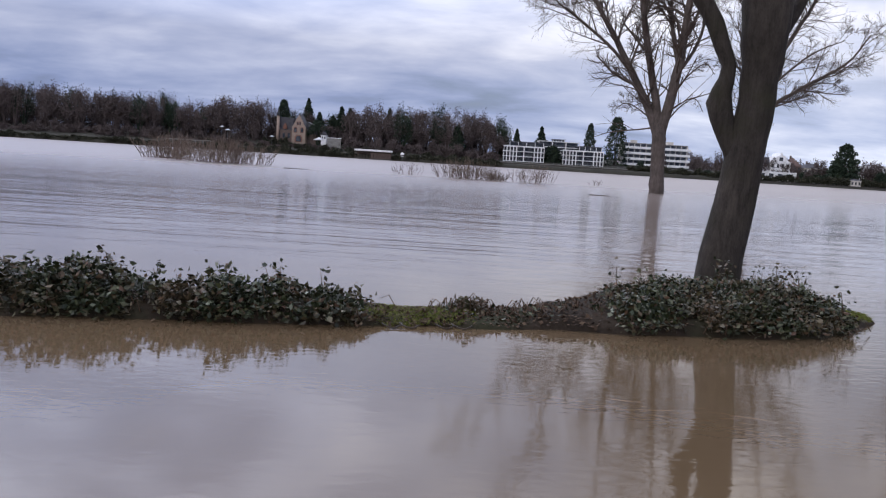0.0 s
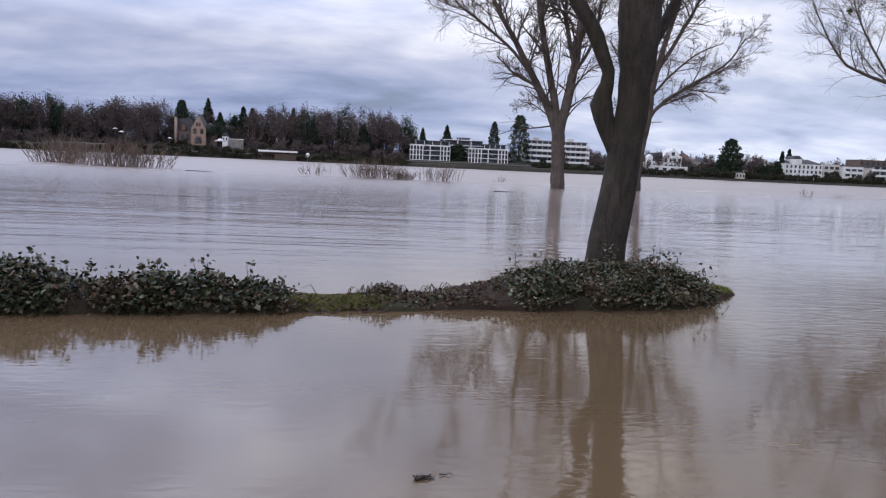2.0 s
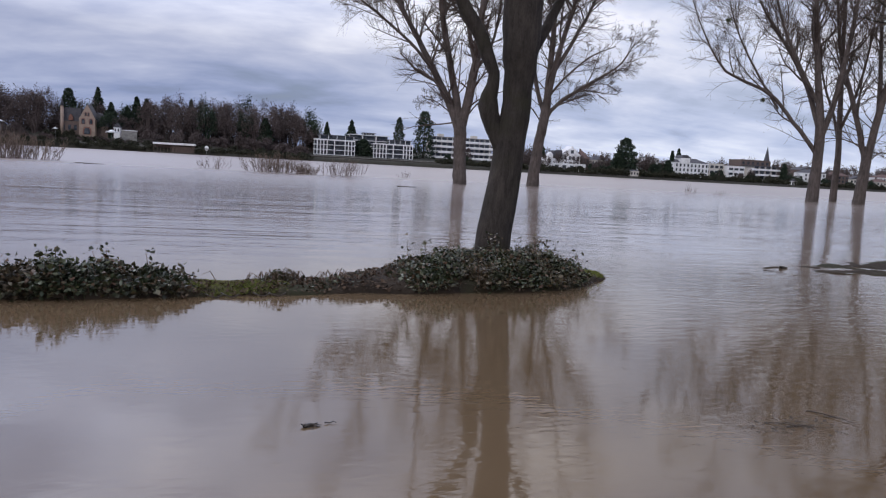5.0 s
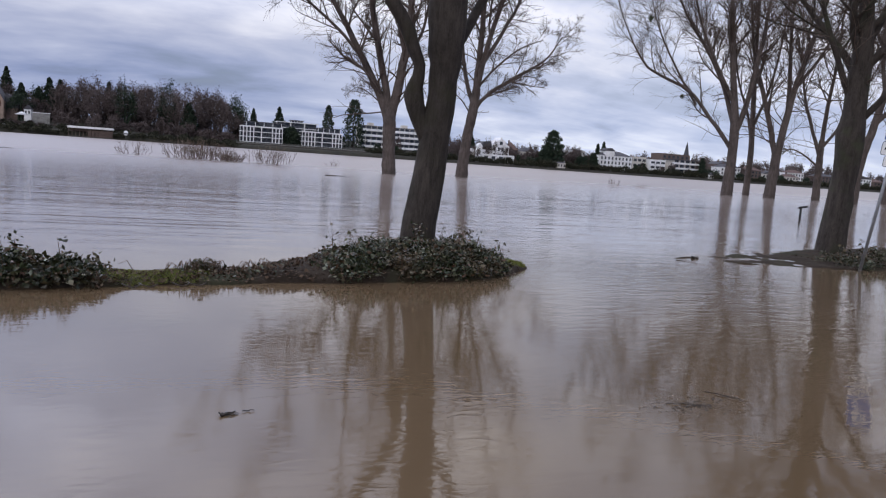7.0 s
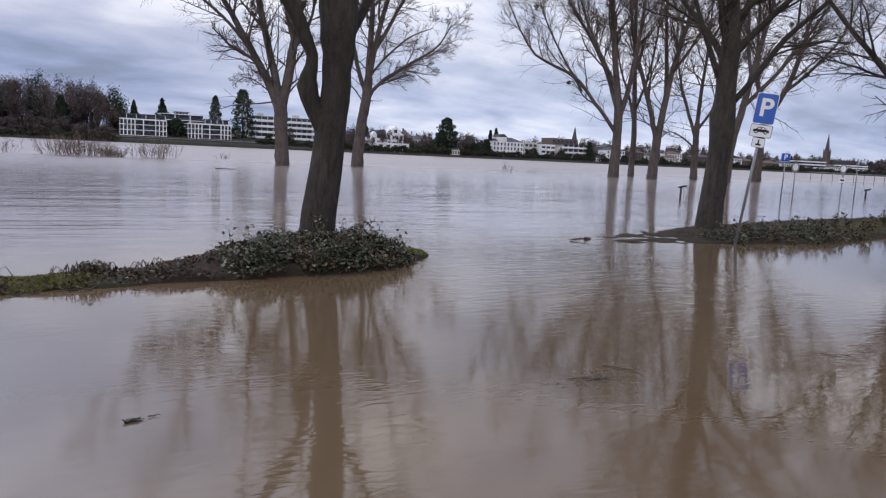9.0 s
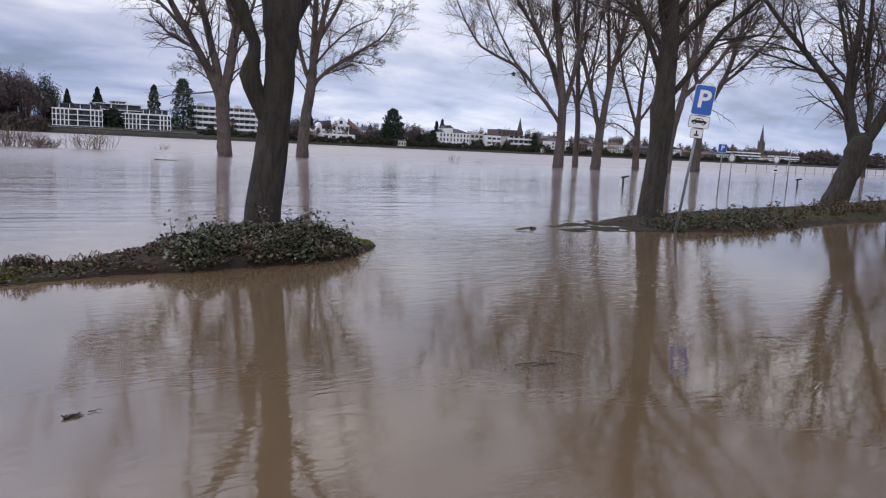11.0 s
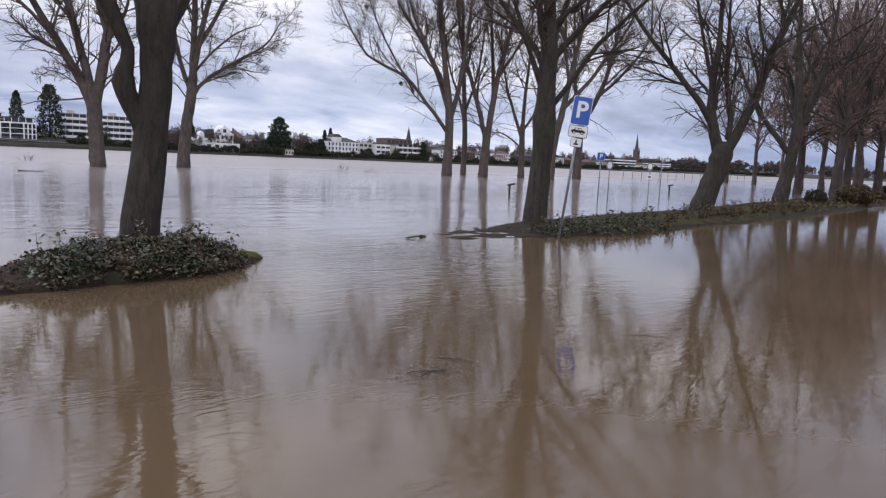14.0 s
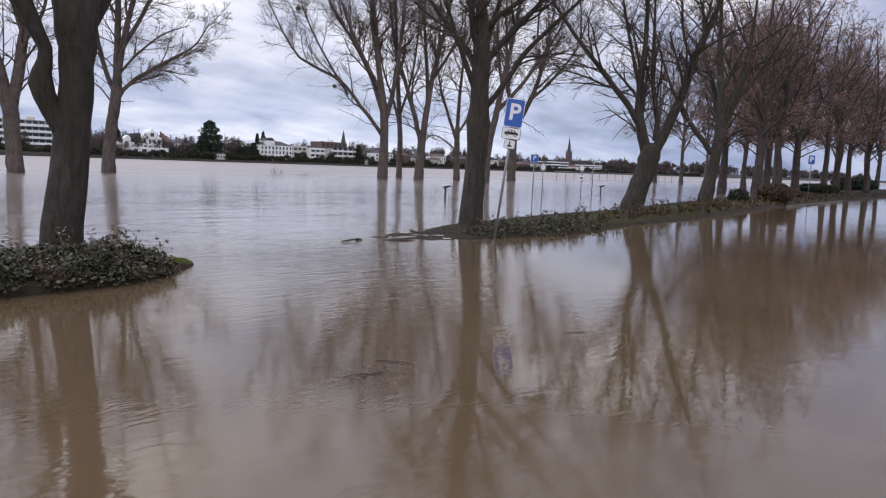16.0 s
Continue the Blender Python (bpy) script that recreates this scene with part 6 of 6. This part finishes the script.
part("core", box(272, 288, 371, 379.5, 0, 10.9), M_CREAM, b)
for k in range(3):
    part("balcony", box(271.1, 288.7, 368.2, 371.2, 2.6 + 3 * k, 3.6 + 3 * k, 0.04), M_RENDER, b)
    for j in range(4):
        part("window", box(272.8 + 4 * j, 275.4 + 4 * j, 370.8, 371.05, 3.7 + 3 * k, 5.4 + 3 * k), M_GLASS, b)
part("roof", box(271, 288.8, 369.5, 379.8, 10.9, 11.3, 0.04), M_SLATE, b)
house("ferry_kiosk", 290.6, 294.4, 360.8, 363.6, 1.0, 3.4, 1, 2, M_RENDER, M_SLATE, "small white kiosk on the quay", 1.3, gable=True, chimney=False, base=1.5)
HOUSES = [(308, 323, 11), (331, 344, 10.5), (350, 362, 9), (377, 389, 11), (390, 401, 10), (414, 424, 8.5), (430, 448, 10.4), (462, 474, 8), (484, 496, 8.6), (548, 560, 7.5), (318, 330, 13), (364, 374, 8.0), (404, 413, 9.5), (452, 461, 9)]
for k, (x0, x1, top) in enumerate(HOUSES):
    y = 372 + (k * 5) % 17
    house("town_house", x0, x1, y, y + 9, 2.0, top - 2.2, 2 if top < 9.5 else 3, max(3, round((x1 - x0) / 2.6)), (M_RENDER, M_BROWN, M_CREAM)[k % 3], (M_SLATE, M_TILE)[k % 2],
          ("white rendered house with a pitched roof", "brown brick house with a pitched roof", "cream rendered house with a pitched roof")[k % 3], 2.2, gable=k % 4 == 2)
for x0, x1, z1, lab in ((507.6, 536, 9.2, "long white office with ribbon windows"), (566, 590, 7.5, "low white office with ribbon windows")):
    b = thing("ribbon_office", (0, 0, 0), lab, "building", "ribbon-windowed offices")
    part("core", box(x0 + 0.5, x1 - 0.5, 378.6, 392, 0, z1), M_GLASS, b)
    for k in range(4):
        z = 1.4 + (z1 - 1.4) * k / 3.3
        part("slab", box(x0, x1, 378, 392.2, z, z + 1.0, 0.04), M_RENDER, b)

church = thing("church", (600.5, 424, 0), "dark stone church tower with a pointed spire", "church")
part("tower", box(-2.3, 2.3, -2.3, 2.3, 0, 20.5, 0.15), M_BROWN, church)
part("nave", prism([(2.2, 0), (26, 0), (26, 9), (2.2, 9)], -4, 5), M_BROWN, church)
part("nave_roof", box(3, 26, -4.4, 5.4, 9.0, 12.5, 0.8), M_SLATE, church)
bm = bmesh.new()
bmesh.ops.create_cone(bm, cap_ends=True, segments=8, radius1=2.0, radius2=0.10, depth=15.5, matrix=Matrix.Translation((0, 0, 28.2)))
spire = part("spire", bm, M_SLATE, church)
for sx in (-1.95, 1.95):
    for sy in (-1.95, 1.95):
        bm = bmesh.new()
        bmesh.ops.create_cone(bm, cap_ends=True, segments=6, radius1=0.4, radius2=0.04, depth=2.6, matrix=Matrix.Translation((sx, sy, 21.75)))
        part("pinnacle", bm, M_SLATE, church)
for sx in (-1.2, 1.2):
    part("belfry_window", box(sx - 0.5, sx + 0.5, -2.45, -2.1, 14, 19), M_GLASS, church)
chapel = thing("chapel_spire", (393, 520, 0), "slim grey spire behind the town roofs", "church")
part("tower", box(-2.4, 2.4, -2.4, 2.4, 0, 19, 0.1), M_BROWN, chapel)
bm = bmesh.new()
bmesh.ops.create_cone(bm, cap_ends=True, segments=8, radius1=2.4, radius2=0.08, depth=12, matrix=Matrix.Translation((0, 0, 25)))
part("spire", bm, M_SLATE, chapel)

# the gabled sandstone house in the wood
CX = -87.8
manor = thing("sandstone_manor", (CX, 378, 0), "gabled sandstone manor with arched windows and turret", "house")
part("gable_wall", prism([(-3.6, 3), (3.6, 3), (3.6, 14.2), (2.9, 15.2), (1.8, 17.6), (0.9, 19.2), (0, 20.6), (-0.9, 19.2), (-1.8, 17.6), (-2.9, 15.2), (-3.6, 14.2)], 0, 9), M_SAND, manor)
for gx, gz, gw, gh in ((-1.7, 11.6, 1.3, 2.3), (1.7, 11.6, 1.3, 2.3), (-0.6, 15.4, 0.7, 1.5), (0.6, 15.4, 0.7, 1.5)):
    w = part("window", prism([(gx - gw / 2, gz), (gx + gw / 2, gz), (gx + gw / 2, gz + gh * 0.7), (gx + gw * 0.3, gz + gh), (gx - gw * 0.3, gz + gh), (gx - gw / 2, gz + gh * 0.7)], -0.12, 0.2), M_GLASS, manor)
    part("surround", prism([(gx - gw * 0.72, gz - 0.25), (gx + gw * 0.72, gz - 0.25), (gx + gw * 0.72, gz + gh * 0.8), (gx + gw * 0.4, gz + gh * 1.16), (gx - gw * 0.4, gz + gh * 1.16), (gx - gw * 0.72, gz + gh * 0.8)], -0.05, 0.1), M_REDSTONE, w)
part("arched_door", prism([(-1.9, 6.6), (1.9, 6.6), (1.9, 8.9), (1.2, 10.2), (-1.2, 10.2), (-1.9, 8.9)], -0.12, 0.2), M_REDSTONE, manor)
part("door_glass", prism([(-1.3, 6.8), (1.3, 6.8), (1.3, 8.7), (0.8, 9.7), (-0.8, 9.7), (-1.3, 8.7)], -0.2, 0.1), M_GLASS, manor)
part("roof", prism([(3.9, 14.0), (0, 21.0), (-3.9, 14.0)], 0.6, 9.5), M_SLATE, manor)
part("wing", box(-12.5, -3.7, 2, 10, 3, 12.6, 0.05), M_BROWN, manor)
part("wing_roof", prism([(-13, 12.6), (-3.5, 12.6), (-3.5, 19.0), (-10.8, 19.0)], 3, 9), M_SLATE, manor)
part("wing", box(3.7, 8.5, 3, 10, 3, 11.0, 0.05), M_BROWN, manor)
part("wing_roof", prism([(3.6, 11.0), (9.0, 11.0), (7.2, 16.0), (3.6, 17.5)], 3.4, 9.5), M_SLATE, manor)
for k in range(3):
    part("window", box(-11.4 + 2.6 * k, -10.2 + 2.6 * k, 1.85, 2.2, 8.4, 10.8), M_GLASS, manor)
part("dormer", prism([(-8.6, 13.0), (-6.8, 13.0), (-6.8, 14.6), (-7.7, 16.0), (-8.6, 14.6)], 1.9, 4), M_REDSTONE, manor)
part("turret", rod((-11.3, 1.5, 3), (-11.3, 1.5, 19.6), 0.75, 0.7, 10), M_SAND, manor)
part("turret_cap", rod((-11.3, 1.5, 19.6), (-11.3, 1.5, 23.4), 0.95, 0.08, 10), M_SLATE, manor)

house("garden_lodge", -75.6, -72.9, 376, 380, 8.4, 10.6, 1, 2, M_RENDER, M_SLATE, "small white gabled lodge above a wall", 2.0, gable=True, chimney=False, base=6)
wall = thing("garden_wall", (0, 0, 0), "pale garden wall beside the lodge", "wall")
part("wall", box(-71.6, -64.5, 372, 372.8, 2, 9.4, 0.05), M_CONCRETE, wall)
part("coping", box(-71.8, -64.3, 371.8, 373, 9.4, 9.7, 0.04), M_RENDER, wall)
for x, z, s in ((-74.5, 8.3, 3.1), (-98.5, 8.6, 1.3), (-121, 10.5, 1.6), (-124, 12, 1.3)):
    u = thing("parasol", (x, 366, z - 2.2), "white open garden parasol on a pole", "parasol", "white parasols")
    part("pole", rod((0, 0, -3.2), (0, 0, 2.2), 0.06, 0.06, 8), M_STEEL, u)
    part("canopy", rod((0, 0, 1.9), (0, 0, 1.9 + 0.45 * s), s, 0.15, 10), M_WHITE, u)

pav = thing("boat_pavilion", (0, 0, 0), "long low pavilion with a white flat roof", "building")
part("roof", box(-54.9, -36.6, 356.2, 362, 3.9, 4.8, 0.08), M_RENDER, pav)
part("back_wall", box(-54.4, -37, 360.5, 361.5, -0.5, 3.9), M_BROWN, pav)
part("deck", box(-54.9, -36.6, 356, 361, -0.5, 0.5, 0.05), M_QUAY, pav)
for k in range(13):
    part("post", box(-54.6 + 1.47 * k, -54.4 + 1.47 * k, 356.4, 356.6, 0.5, 3.9), M_BROWN, pav)
for k in range(7):
    part("panel", box(-46.8 + 1.4 * k, -45.6 + 1.4 * k, 356.9, 357.0, 0.5, 3.2), M_BROWN, pav)
boat = thing("landing_stage", (0, 0, 0), "long low grey landing stage beside the wood", "building")
part("deck", box(-150, -124, 357, 361, -0.3, 1.2, 0.05), M_QUAY, boat)
part("roof", box(-150, -126, 357, 361, 3.9, 4.4, 0.05), M_CONCRETE, boat)
for k in range(7):
    part("post", box(-149.5 + 3.8 * k, -149.2 + 3.8 * k, 357.2, 357.5, 1.2, 3.9), M_STEEL, boat)
buoy = thing("river_marker", (-31.2, 356, 0), "white round river marker on a pole", "marker")
part("pole", rod((0, 0, -0.5), (0, 0, 2.4), 0.09, 0.09, 8), M_STEEL, buoy)
bm = bmesh.new()
bmesh.ops.create_uvsphere(bm, u_segments=14, v_segments=10, radius=1.0, matrix=Matrix.LocRotScale((0, 0, 3.2), None, (1, 0.4, 1.1)))
part("ball", bm, M_WHITE, buoy)
part("band", box(-1.02, 1.02, -0.45, 0.45, 2.7, 3.05, 0.05), M_BLACK, buoy)

# ---------------------------------------------------------------- hills on the horizon
hx = np.linspace(-2600, 3400, 90)
hv = []
for x in hx:
    crest_h = 16 + 10 * noise.noise((x * 0.002, 1, 0)) + 4 * noise.noise((x * 0.01, 4, 0)) + (12 if x > 500 else 0)
    for y, z in ((1500, 0), (1750, 0.7), (2000, 1.0), (2400, 0.6)):
        hv.append((x, y, 8 + crest_h * z))
i = np.arange(len(hv)).reshape(len(hx), 4)
hills = hang("hills", fast_mesh("hills", hv, np.stack([i[:-1, :-1], i[1:, :-1], i[1:, 1:], i[:-1, 1:]], axis=-1).reshape(-1, 4), True), M_HILL)
tagged(hills, "low blue-grey wooded hills on the horizon", "hills", kind="structure")
